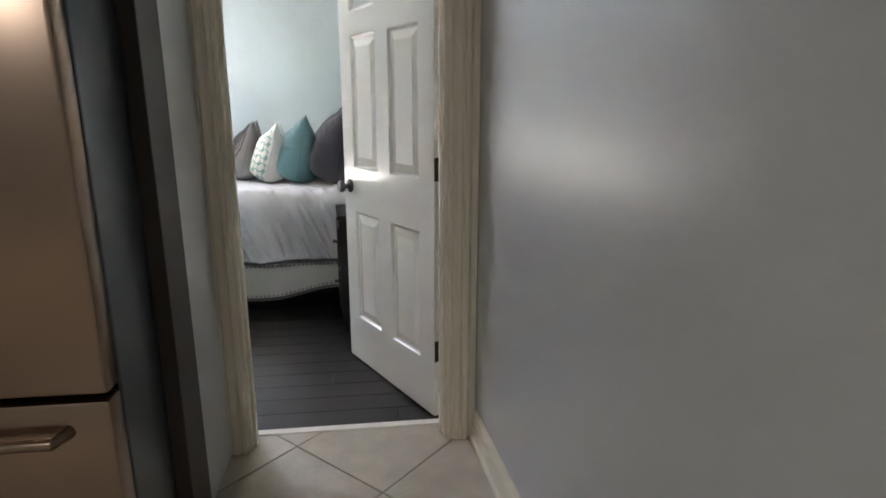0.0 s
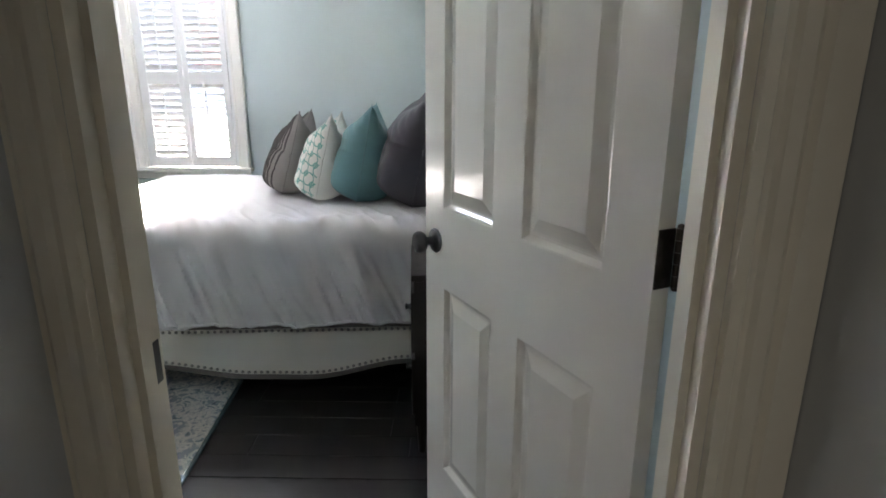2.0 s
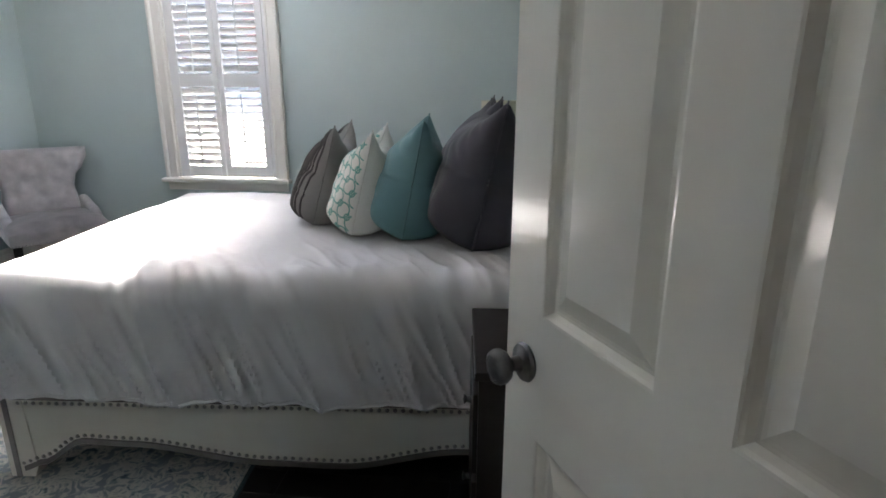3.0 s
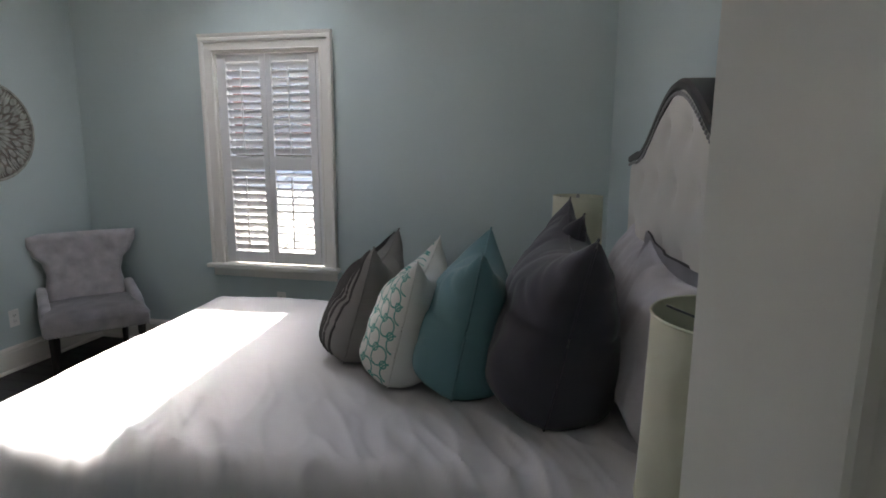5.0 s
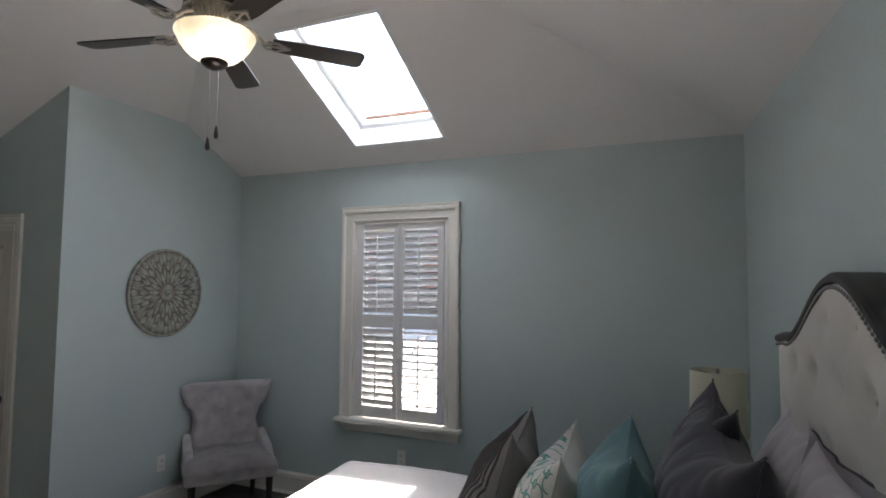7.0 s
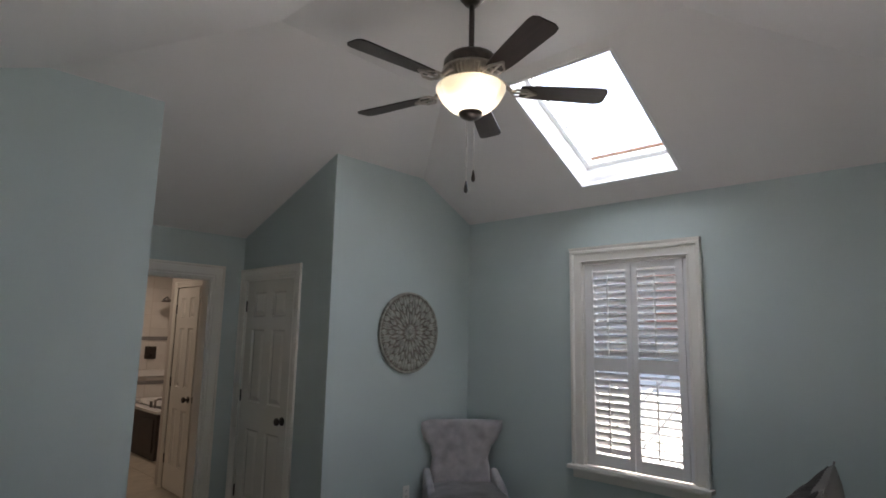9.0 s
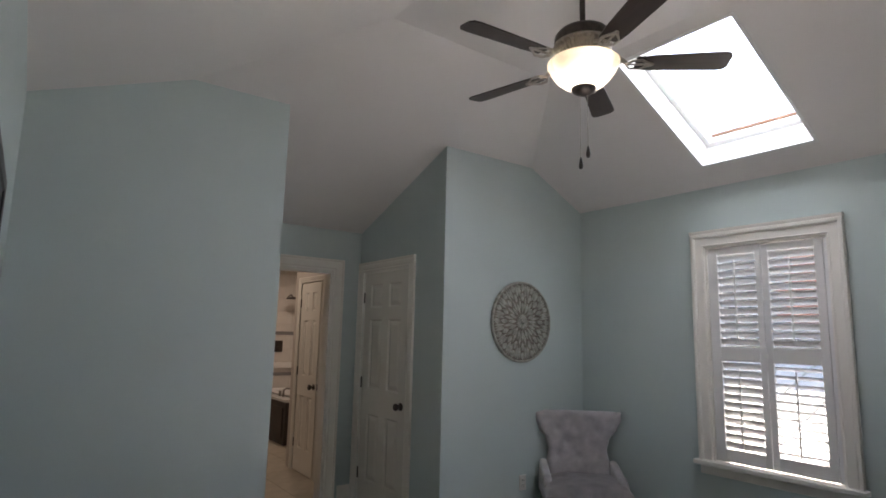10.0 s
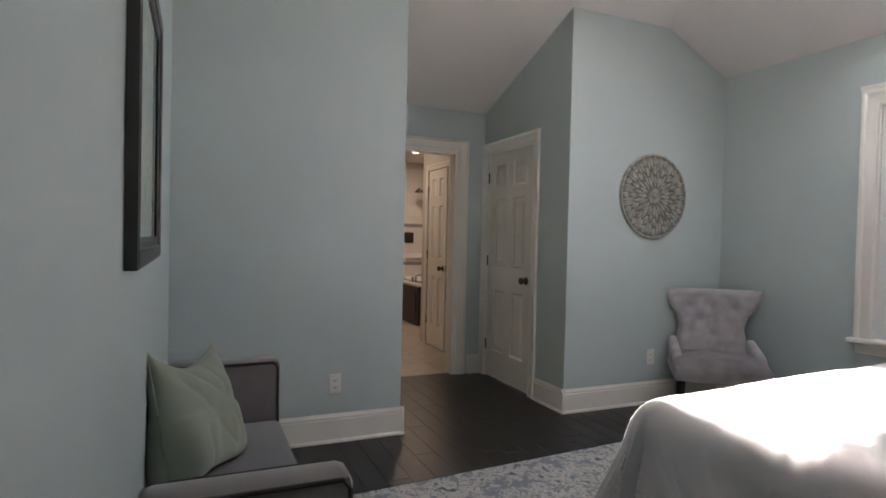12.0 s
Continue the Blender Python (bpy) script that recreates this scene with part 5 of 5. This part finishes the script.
# ---- ceiling fan ----
def ceiling_fan():
    t = thing("ceiling_fan", "bronze five-blade ceiling fan with lit frosted bowl", "ceiling fan", pose(-1.742, 4.515, 0))
    part("canopy", lathe([(0, 3.24), (0.068, 3.24), (0.07, 3.20), (0.055, 3.13), (0.03, 3.10), (0, 3.095)], 32), M_BRONZE, t, "", True)
    part("downrod", tube([(0, 0, 3.10), (0, 0, 2.86)], 0.013, 14), M_BRONZE, t, "", True)
    part("motor_housing", lathe([(0, 2.862), (0.03, 2.862), (0.075, 2.856), (0.108, 2.842), (0.124, 2.822), (0.126, 2.796), (0.120, 2.782), (0, 2.782)], 40), M_BRONZE, t, "dark bronze motor housing", True)
    bm = bmesh.new()
    for k in range(36):
        rib = prism([(0.085, 2.722), (0.100, 2.722), (0.124, 2.762), (0.126, 2.776), (0.112, 2.776)], -0.0035, 0.0035)
        bmesh.ops.transform(rib, matrix=Matrix.Rotation(k * math.pi / 18, 4, "Z"), verts=rib.verts[:])
        me = bpy.data.meshes.new("tmp")
        rib.to_mesh(me)
        rib.free()
        bm.from_mesh(me)
        bpy.data.meshes.remove(me)
    silver = mat("brushed_antique_silver", (0.46, 0.42, 0.38), 0.4, 0.8, var=0.25, scale=40)
    tagged(part("vent_rib", bm, silver, t, "ring of pale vent ribs"), kind="stuff")
    part("vent_ring", lathe([(0, 2.783), (0.128, 2.783), (0.130, 2.777), (0.126, 2.772), (0.110, 2.770), (0.088, 2.728), (0.094, 2.722), (0.092, 2.716), (0, 2.716)], 40), silver, t, "antique silver band", True)
    part("light_fitter", lathe([(0, 2.717), (0.075, 2.717), (0.08, 2.708), (0.07, 2.70), (0.07, 2.69), (0, 2.69)], 32), M_BRONZE, t, "", True)
    bowl = [(0.150, 2.700), (0.157, 2.695), (0.157, 2.686), (0.150, 2.672), (0.138, 2.650), (0.120, 2.625), (0.096, 2.602), (0.070, 2.586), (0.04, 2.577), (0.02, 2.574)]
    part("bowl", lathe(bowl + [(max(0.018, r - 0.004), z + 0.004) for r, z in bowl[::-1]] + bowl[:1], 44), M_BOWL, t, "lit frosted glass bowl", True)
    part("bottom_cap", lathe([(0.05, 2.585), (0.054, 2.578), (0.05, 2.566), (0.035, 2.556), (0.018, 2.548), (0, 2.546)], 28), M_BRONZE, t, "", True)
    for a in (0.6, 2.7, 4.8):
        bm = bmesh.new()
        bmesh.ops.create_uvsphere(bm, u_segments=14, v_segments=10, radius=0.026, matrix=Matrix.Translation((0.070 * math.cos(a), 0.070 * math.sin(a), 2.660)))
        part("bulb", bm, M_BULB, t, "", True)
    for x, y, z in ((0.012, 0.01, 2.315), (-0.012, -0.01, 2.265)):
        part("pull_chain", tube([(x, y, 2.56), (x, y, z)], 0.0016, 6), silver, t)
        part("fob", lathe([(0, z + 0.004), (0.004, z), (0.009, z - 0.03), (0.0095, z - 0.04), (0.006, z - 0.05), (0, z - 0.052)], 12, x, y), M_BLADE, t, "dark wooden pull", True)
    for k in range(5):
        a = radians(48 + 72 * k)
        m = Matrix.Rotation(a, 4, "Z") @ Matrix.Translation((0, 0, 2.693))
        pitch = Matrix.Rotation(radians(-11), 4, "X")
        out = [(0.225, -0.040), (0.30, -0.049), (0.50, -0.057), (0.585, -0.060), (0.610, -0.054), (0.622, -0.034), (0.622, 0.034), (0.610, 0.054), (0.585, 0.060), (0.50, 0.057), (0.30, 0.049), (0.225, 0.040)]
        bm = bmesh.new()
        lo = [bm.verts.new((x, y, -0.003)) for x, y in out]
        hi = [bm.verts.new((x, y, 0.003)) for x, y in out]
        bm.faces.new(lo[::-1])
        bm.faces.new(hi)
        for i in range(len(out)):
            j = (i + 1) % len(out)
            bm.faces.new((lo[i], lo[j], hi[j], hi[i]))
        part("blade", bm, M_BLADE, t, "dark walnut blade", m=m @ pitch)
        bm = tube([(0.10, 0, 0.062), (0.145, 0, 0.040), (0.19, 0, -0.004)], 0.010, 8)
        for s in (-1, 1):
            tube([(0.185, s * 0.004, -0.006), (0.205, s * 0.034, -0.007), (0.245, s * 0.038, -0.007), (0.275, s * 0.014, -0.007), (0.30, 0, -0.007)], 0.006, 6, bm)
        tube([(0.19, 0, -0.006), (0.30, 0, -0.007)], 0.005, 6, bm)
        part("blade_iron", bm, silver, t, "pierced antique silver blade bracket", True, m)


ceiling_fan()


# ---- rug ----
def rug():
    m_rug = mat("faded_persian_rug", (0.4, 0.4, 0.42), 0.95, bump=0)
    nt, b = nodes_of(m_rug)
    tc = nt.nodes.new("ShaderNodeTexCoord")
    v = nt.nodes.new("ShaderNodeTexVoronoi")
    v.inputs["Scale"].default_value = 11
    n1 = nt.nodes.new("ShaderNodeTexNoise")
    n1.inputs["Scale"].default_value, n1.inputs["Detail"].default_value, n1.inputs["Distortion"].default_value = 16, 8, 2.5
    nt.links.new(tc.outputs["Object"], v.inputs["Vector"])
    nt.links.new(tc.outputs["Object"], n1.inputs["Vector"])
    ad = nt.nodes.new("ShaderNodeMath")
    ad.operation = "MULTIPLY_ADD"
    ad.inputs[1].default_value = 0.35
    nt.links.new(v.outputs["Distance"], ad.inputs[0])
    nt.links.new(n1.outputs[0], ad.inputs[2])
    pattern_ramp(m_rug, ad.outputs[0], [(0.42, (0.09, 0.115, 0.15)), (0.52, (0.25, 0.30, 0.32)), (0.57, (0.46, 0.46, 0.45)), (0.65, (0.60, 0.57, 0.53)), (0.78, (0.24, 0.27, 0.30))])
    n2 = nt.nodes.new("ShaderNodeTexNoise")
    n2.inputs["Scale"].default_value = 350
    bp = nt.nodes.new("ShaderNodeBump")
    bp.inputs["Strength"].default_value, bp.inputs["Distance"].default_value = 0.6, 0.004
    nt.links.new(tc.outputs["Object"], n2.inputs["Vector"])
    nt.links.new(n2.outputs[0], bp.inputs["Height"])
    nt.links.new(bp.outputs[0], b.inputs["Normal"])
    t = thing("area_rug", "faded blue and ivory patterned area rug under the bed", "rug", pose(-1.83, 4.5, 0.001, 0, 0, 4.04))
    part("rug_body", boxes((-1.06, 1.06, -1.48, 1.48, 0, 0.009), bevel=0.002), m_rug, t)
    edge = mat("dark_teal_binding", (0.05, 0.085, 0.095), 0.9, var=0.2, scale=40)
    part("binding", boxes((-1.075, -1.062, -1.48, 1.48, 0, 0.008), (1.062, 1.075, -1.48, 1.48, 0, 0.008), (-1.075, 1.075, -1.495, -1.482, 0, 0.008), (-1.075, 1.075, 1.482, 1.495, 0, 0.008)), edge, t, "dark bound edge")


rug()


# ---- hall: refrigerator and tall panel ----
def refrigerator():
    t = thing("refrigerator", "stainless steel refrigerator with bottom freezer drawer", "refrigerator")
    x0, x1, y = -1.20, -0.302, 1.63
    part("body", boxes((x0 + 0.005, x1 - 0.004, y + 0.075, 2.40, 0.03, 1.78), bevel=0.006), M_DSTEEL, t, "dark grey steel cabinet")
    d = part("door", boxes((x0, x1, y, y + 0.068, 0.665, 1.78), bevel=0.012), M_STEEL, t, "brushed steel door", True)
    part("handle", tube([(x0 + 0.09, y + 0.002, 0.80), (x0 + 0.09, y - 0.045, 0.82), (x0 + 0.09, y - 0.045, 1.55), (x0 + 0.09, y + 0.002, 1.57)], 0.011, 10), M_STEEL, d, "", True)
    w = part("drawer", boxes((x0, x1, y, y + 0.068, 0.07, 0.650), bevel=0.012), M_STEEL, t, "brushed steel freezer drawer", True)
    part("handle", tube([(x0 + 0.08, y + 0.002, 0.58), (x0 + 0.09, y - 0.048, 0.58), (x1 - 0.105, y - 0.048, 0.58), (x1 - 0.095, y + 0.002, 0.58)], [0.016, 0.014, 0.014, 0.016], 12), M_STEEL, w, "brushed bar handle", True)
    part("grille", boxes((x0 + 0.02, x1 - 0.02, y + 0.02, y + 0.06, 0.0, 0.065)), M_BLACK, t)
    part("gasket", boxes((x0 + 0.01, x1 - 0.008, y + 0.068, y + 0.075, 0.08, 1.77)), M_BLACK, t)


refrigerator()


# ---- bathroom beyond the alcove ----
BN, BX = 5.16, ALC_X - 0.12
structure("wall_bath_north", boxes((-6.44, -6.375, BN, BN + 0.12, 0, 2.5), (-5.795, BX, BN, BN + 0.12, 0, 2.5), (-6.375, -5.795, BN, BN + 0.12, 2.03, 2.5), (-6.56, -6.44, BN, 6.4, 0, 2.5)), M_BATHW, "warm white bathroom wall", "wall")
structure("wall_bath_south", boxes((-9.3, BX, 3.3, 3.42, 0, 2.5)), M_BATHW, "warm white bathroom wall", "wall")
structure("wall_bath_west", boxes((-9.3, -9.18, 3.42, 6.52, 0, 2.5)), M_BATHW, "warm white bathroom wall", "wall")
structure("wall_bath_tub", boxes((-9.18, BX, 6.4, 6.52, 0, 2.5)), M_BATHW, "warm white bathroom wall", "wall")
structure("wall_bath_east", boxes((BX, BX + 0.02, 3.42, BLOCK_Y - 0.12, 0, 2.5), (BX - 0.12, BX, BN + 0.12, 6.4, 0, 2.5)), M_BATHW, "warm white bathroom wall", "wall")
structure("ceiling_bath", boxes((-9.3, BX, 3.3, 6.52, 2.5, 2.6)), M_CEIL, "white bathroom ceiling", "ceiling")
structure("floor_bath", boxes((-9.3, ALC_X - 0.06, 3.3, 6.52, -0.12, -0.003)), M_GROUT, "beige tiled bathroom floor", "floor")
casing("trim", -6.375, -5.795, 2.03, pose(0, BN, 0), 0.062, M_TRIM, label="white casing of the linen closet door")
door("door_3", 0.555, 2.01, pose(-6.362, BN - 0.002, 0, 0, 0, -2), "narrow white six-panel linen closet door, barely ajar", metal=M_BRONZE)


def bathtub():
    t = thing("bathtub", "white bathtub in a dark panelled surround", "bathtub")
    x0, x1, y0, y1 = -9.17, -7.62, 5.53, 6.39
    part("surround", boxes((x0, x1, y0, y0 + 0.03, 0, 0.55), (x1 - 0.03, x1, y0 + 0.03, y1, 0, 0.55)), M_VANITY, t, "dark brown panelled surround")
    for a, b in ((x0 + 0.05, x0 + 0.70), (x0 + 0.78, x1 - 0.07)):
        part("panel", boxes((a, b, y0 - 0.012, y0 - 0.001, 0.08, 0.48), bevel=0.004), M_VANITY, t)
    part("deck", boxes((x0, x1 + 0.015, y0 - 0.018, y0 + 0.12, 0.55, 0.585), (x0, x1 + 0.015, y1 - 0.12, y1, 0.55, 0.585), (x1 - 0.14, x1 + 0.015, y0 + 0.12, y1 - 0.12, 0.55, 0.585), (x0, x0 + 0.12, y0 + 0.12, y1 - 0.12, 0.55, 0.585), bevel=0.004), M_PORC, t, "white stone deck")
    bm = bmesh.new()
    n = 40
    prev = None
    for r, z in ((1.04, 0.60), (1.0, 0.605), (0.95, 0.58), (0.9, 0.35), (0.8, 0.15), (0.0, 0.14)):
        ring = [bm.verts.new(((x0 + x1) / 2 + 0.64 * r * math.cos(2 * math.pi * k / n), (y0 + y1) / 2 + 0.31 * r * math.sin(2 * math.pi * k / n), z)) for k in range(n)]
        if prev:
            for k in range(n):
                bm.faces.new((prev[k], prev[(k + 1) % n], ring[(k + 1) % n], ring[k]))
        prev = ring
    part("tub", bm, M_PORC, t, "white oval tub", True)
    part("faucet", tube([(-7.95, 5.62, 0.585), (-7.95, 5.62, 0.68), (-7.95, 5.66, 0.70), (-7.95, 5.74, 0.69)], 0.014, 8), M_NAIL, t, "", True)
    part("tap", tube([(-8.08, 5.62, 0.585), (-8.08, 5.62, 0.66)], 0.02, 8), M_NAIL, t, "", True)


bathtub()
sh = thing("rain_shower", "dark bronze rain shower head on a bent arm", "shower")
part("arm", tube([(-9.17, 6.06, 2.03), (-8.98, 6.04, 2.06), (-8.90, 6.03, 2.03)], 0.012, 8), M_BRONZE, sh, "", True)
part("rose", lathe([(0, 2.03), (0.03, 2.025), (0.10, 2.0), (0.105, 1.985), (0, 1.985)], 24, -8.88, 6.03), M_BRONZE, sh, "", True)
sv = thing("shower_valve", "square bronze shower valve plate with lever", "shower valve")
part("plate", boxes((-9.17, -9.155, 5.86, 6.02, 1.15, 1.33), bevel=0.004), M_BRONZE, sv)
part("lever", tube([(-9.155, 5.94, 1.23), (-9.10, 5.94, 1.23), (-9.10, 5.94, 1.18)], 0.010, 8), M_BRONZE, sv, "", True)
rl = thing("recessed_light", "lit recessed ceiling light with white ring", "ceiling light", pose(-8.05, 5.62, 2.5))
part("ring", lathe([(0.06, 0.0), (0.085, 0.0), (0.085, -0.006), (0.06, -0.004)], 28), M_PLATE, rl, "", True)
part("lens", lathe([(0, -0.002), (0.06, -0.002)], 28), mat("warm_lens", (1.0, 0.72, 0.40), 0.5, emit=2, bump=0), rl)
lamp("bath_lamp", "AREA", look((-8.05, 5.62, 2.47), (-8.05, 5.62, 0)), 1.1, (1.0, 0.80, 0.64), 0.14)
# Fill lamp added nearer the doorway; it belongs to no fixture.
lamp("bath_lamp", "AREA", look((-6.4, 4.4, 2.47), (-6.4, 4.4, 0)), 0.75, (1.0, 0.80, 0.64), 0.14)
for z, h, mm, nm in ((1.42, 0.055, M_BAND, "mosaic_band"), (0.78, 0.05, M_BAND, "mosaic_band")):
    structure(nm, boxes((-9.176, -9.168, 5.16, 6.39, z, z + h), (-9.168, -6.57, 6.388, 6.396, z, z + h)), mm, "grey mosaic tile band", "tile band")

structure("tile_ledge", boxes((-9.172, -9.12, 5.16, 6.385, 0.90, 0.99), bevel=0.004), M_PORC, "white tiled ledge along the tub wall", "ledge")

# hall ceiling lights behind the walker
lamp("hall_lamp", "AREA", look((-0.9, -0.9, 2.42), (-0.9, -0.9, 0)), 0.92, (1.0, 0.94, 0.87), 0.16)
lamp("fan_lamp", "POINT", pose(-1.742, 4.515, 2.655), 0.34, (1.0, 0.92, 0.80), 0.05)

# ---- outside ----
structure("ground", boxes((-400, 400, 7.0, 800, -0.6, -0.5)), M_ASPH, "pale concrete ground outside", "ground")


def house():
    t = thing("brick_house", "red brick house with white trimmed window across the yard", "house")
    y = 10.2
    part("wall", boxes((-9, 3.5, y, y + 0.25, -0.5, 2.86)), M_MORTAR, t, "brick wall")
    bt = mat("house_brick", (0.24, 0.095, 0.065), 0.85, var=0.25, scale=14, bump=0.4, per_island=0.28)
    verts, faces = [], []
    for r in range(16):
        z = 1.65 + r * 0.075
        for k in range(36):
            x = -6.9 + k * 0.215 + (0.107 if r % 2 else 0)
            if -4.36 < x < -3.50 and z < 2.75:
                continue
            a, b, c, d = x, x + 0.203, z, z + 0.064
            n = len(verts)
            verts += [(a, y - 0.012, c), (b, y - 0.012, c), (b, y - 0.012, d), (a, y - 0.012, d), (a, y, c), (b, y, c), (b, y, d), (a, y, d)]
            faces += [(n, n + 1, n + 2, n + 3), (n, n + 4, n + 5, n + 1), (n + 1, n + 5, n + 6, n + 2), (n + 2, n + 6, n + 7, n + 3), (n + 3, n + 7, n + 4, n)]
    me = bpy.data.meshes.new("brick")
    me.from_pydata(verts, [], faces)
    me.materials.append(bt)
    o = new("brick", me)
    o.parent = t
    tagged(o, "courses of red brick", kind="stuff")
    wn_ = part("window", boxes((-4.16, -4.07, y - 0.05, y, 1.72, 2.75), (-3.58, -3.49, y - 0.05, y, 1.72, 2.75), (-4.07, -3.58, y - 0.05, y, 2.66, 2.75), (-4.07, -3.58, y - 0.05, y, 1.72, 1.80), (-4.07, -3.58, y - 0.04, y, 2.22, 2.27), (-3.84, -3.81, y - 0.035, y, 1.80, 2.66)), M_DIMW, t, "white sash window")
    part("pane", boxes((-4.07, -3.58, y - 0.02, y - 0.01, 1.80, 2.66)), M_DARKGLASS, wn_)
    co = part("cornice", boxes((-9, 3.5, y - 0.28, y, 1.42, 1.62)), M_DIMW, t, "white cornice over the porch")
    for k in range(60):
        part("dentil", boxes((-8 + k * 0.16, -7.92 + k * 0.16, y - 0.33, y - 0.28, 1.46, 1.58)), M_DIMW, co)
    part("roof", boxes((-9.2, 3.7, y - 0.05, y + 5, 2.86, 2.92)), M_DARKWOOD, t, "dark roof")


house()
# Overhang added out of view to keep direct sun off the upper louvres.
structure("eave", boxes((-4.2, 1.0, N + 0.16, N + 1.15, 2.76, 2.84)), M_DIMW, "unseen added eave that keeps sun off the window's louvres", "eave")
fn = thing("porch_roof", "low pale painted porch roof in full sun across the yard", "roof")
part("roof_sheet", prism([(7.5, 0.46), (10.19, 1.36), (10.19, 1.42), (7.5, 0.52)], -7.5, 2.0, "x"), M_ROOFW, fn)
for k in range(24):
    part("seam", prism([(7.5, 0.52), (10.19, 1.42), (10.19, 1.45), (7.5, 0.55)], -7.3 + k * 0.4, -7.27 + k * 0.4, "x"), M_ROOFW, fn)
part("base", boxes((-7.4, 1.9, 7.7, 10.15, -0.5, 0.45)), M_MORTAR, fn)

# ---- floor boards and tiles, piece by piece ----
rng = random.Random(4)
floor_ob = bpy.data.objects["floor"]
plank_cache = {}


def piece_mesh(name, l, w, h, bev, material):
    key = (name, round(l, 3), round(w, 3))
    if key not in plank_cache:
        me = bpy.data.meshes.new(name)
        v = [(0, 0, 0), (l, 0, 0), (l, w, 0), (0, w, 0), (0, 0, h - bev), (l, 0, h - bev), (l, w, h - bev), (0, w, h - bev), (bev, bev, h), (l - bev, bev, h), (l - bev, w - bev, h), (bev, w - bev, h)]
        f = [(0, 1, 5, 4), (1, 2, 6, 5), (2, 3, 7, 6), (3, 0, 4, 7), (4, 5, 9, 8), (5, 6, 10, 9), (6, 7, 11, 10), (7, 4, 8, 11), (8, 9, 10, 11)]
        me.from_pydata(v, [], f)
        me.materials.append(material)
        plank_cache[key] = me
    return plank_cache[key]


PW = 0.127
lengths = (0.6, 0.9, 1.2, 1.5)
y = S + 0.03
while y < N:
    w = min(PW, N + 0.02 - y)
    x = ALC_X - 0.06 if BLOCK_Y - 0.2 < y < CLOSET_Y else W - 0.05
    lim = room_east(y) + 0.06
    while x < lim:
        l = rng.choice(lengths) if x > W else rng.choice((0.45, 0.7, 0.95, 1.3))
        if x + l > lim:
            l = max(0.1, math.floor((lim - x) * 20) / 20)
        ob = new("plank", piece_mesh("plank", l - 0.002, w - 0.0015, 0.012, 0.0014, M_WOOD))
        ob.parent = floor_ob
        ob.location = (x, y, -0.012)
        x += l
        if l < 0.15:
            break
    y += PW

TS = 0.457
hall_ob = bpy.data.objects["floor_hall"]
tile_me = piece_mesh("tile", TS - 0.006, TS - 0.006, 0.008, 0.002, M_TILE)
r45 = radians(45.5)
c0 = Vector((0.304, 2.109, 0))
for i in range(-16, 8):
    for j in range(-16, 12):
        p = c0 + Matrix.Rotation(r45, 3, "Z") @ Vector((i * TS, j * TS, 0))
        rot = Matrix.Rotation(r45, 3, "Z")
        g = TS - 0.006
        corner = [p + rot @ Vector(q) for q in ((0, 0, 0), (g, 0, 0), (g, g, 0), (0, g, 0))]
        cut = [(q.x, q.y) for q in corner]
        for a, b, k in ((1, 0, 2.4), (0, 1, 2.7), (0, -1, S - 0.009), (-1, -SLOPE, E0 + 2.43 * SLOPE)):
            cut = clip(cut, a, b, k) if len(cut) > 2 else []
        if len(cut) < 3:
            continue
        if len(cut) == 4 and all((Vector((*u, 0)) - q).length < 1e-4 for u, q in zip(cut, corner)):
            ob = new("tile", tile_me)
            ob.matrix_basis = Matrix.Translation((p.x, p.y, -0.008)) @ Matrix.Rotation(r45, 4, "Z")
        else:
            me = bpy.data.meshes.new("tile")
            k = len(cut)
            me.from_pydata([(x, y, -0.008) for x, y in cut] + [(x, y, 0.0) for x, y in cut], [], [tuple(range(k, 2 * k))] + [(i, (i + 1) % k, k + (i + 1) % k, k + i) for i in range(k)])
            me.materials.append(M_TILE)
            ob = new("tile", me)
        ob.parent = hall_ob
bath_ob = bpy.data.objects["floor_bath"]
for i in range(10):
    for j in range(7):
        ob = new("tile", tile_me)
        ob.parent = bath_ob
        ob.location = (ALC_X - 0.062 - (i + 1) * TS, 3.42 + j * TS, -0.008)
bw = bpy.data.objects["wall_bath_west"]
wt = piece_mesh("wall_tile", 0.244, 0.194, 0.008, 0.002, M_WTILE)
for i in range(5):
    for j in range(12):
        ob = new("wall_tile", wt)
        ob.parent = bw
        ob.matrix_basis = Matrix.Translation((-9.184, 5.16 + i * 0.25, 0.0 + j * 0.2)) @ Matrix.Rotation(radians(90), 4, "Z") @ Matrix.Rotation(radians(90), 4, "X")
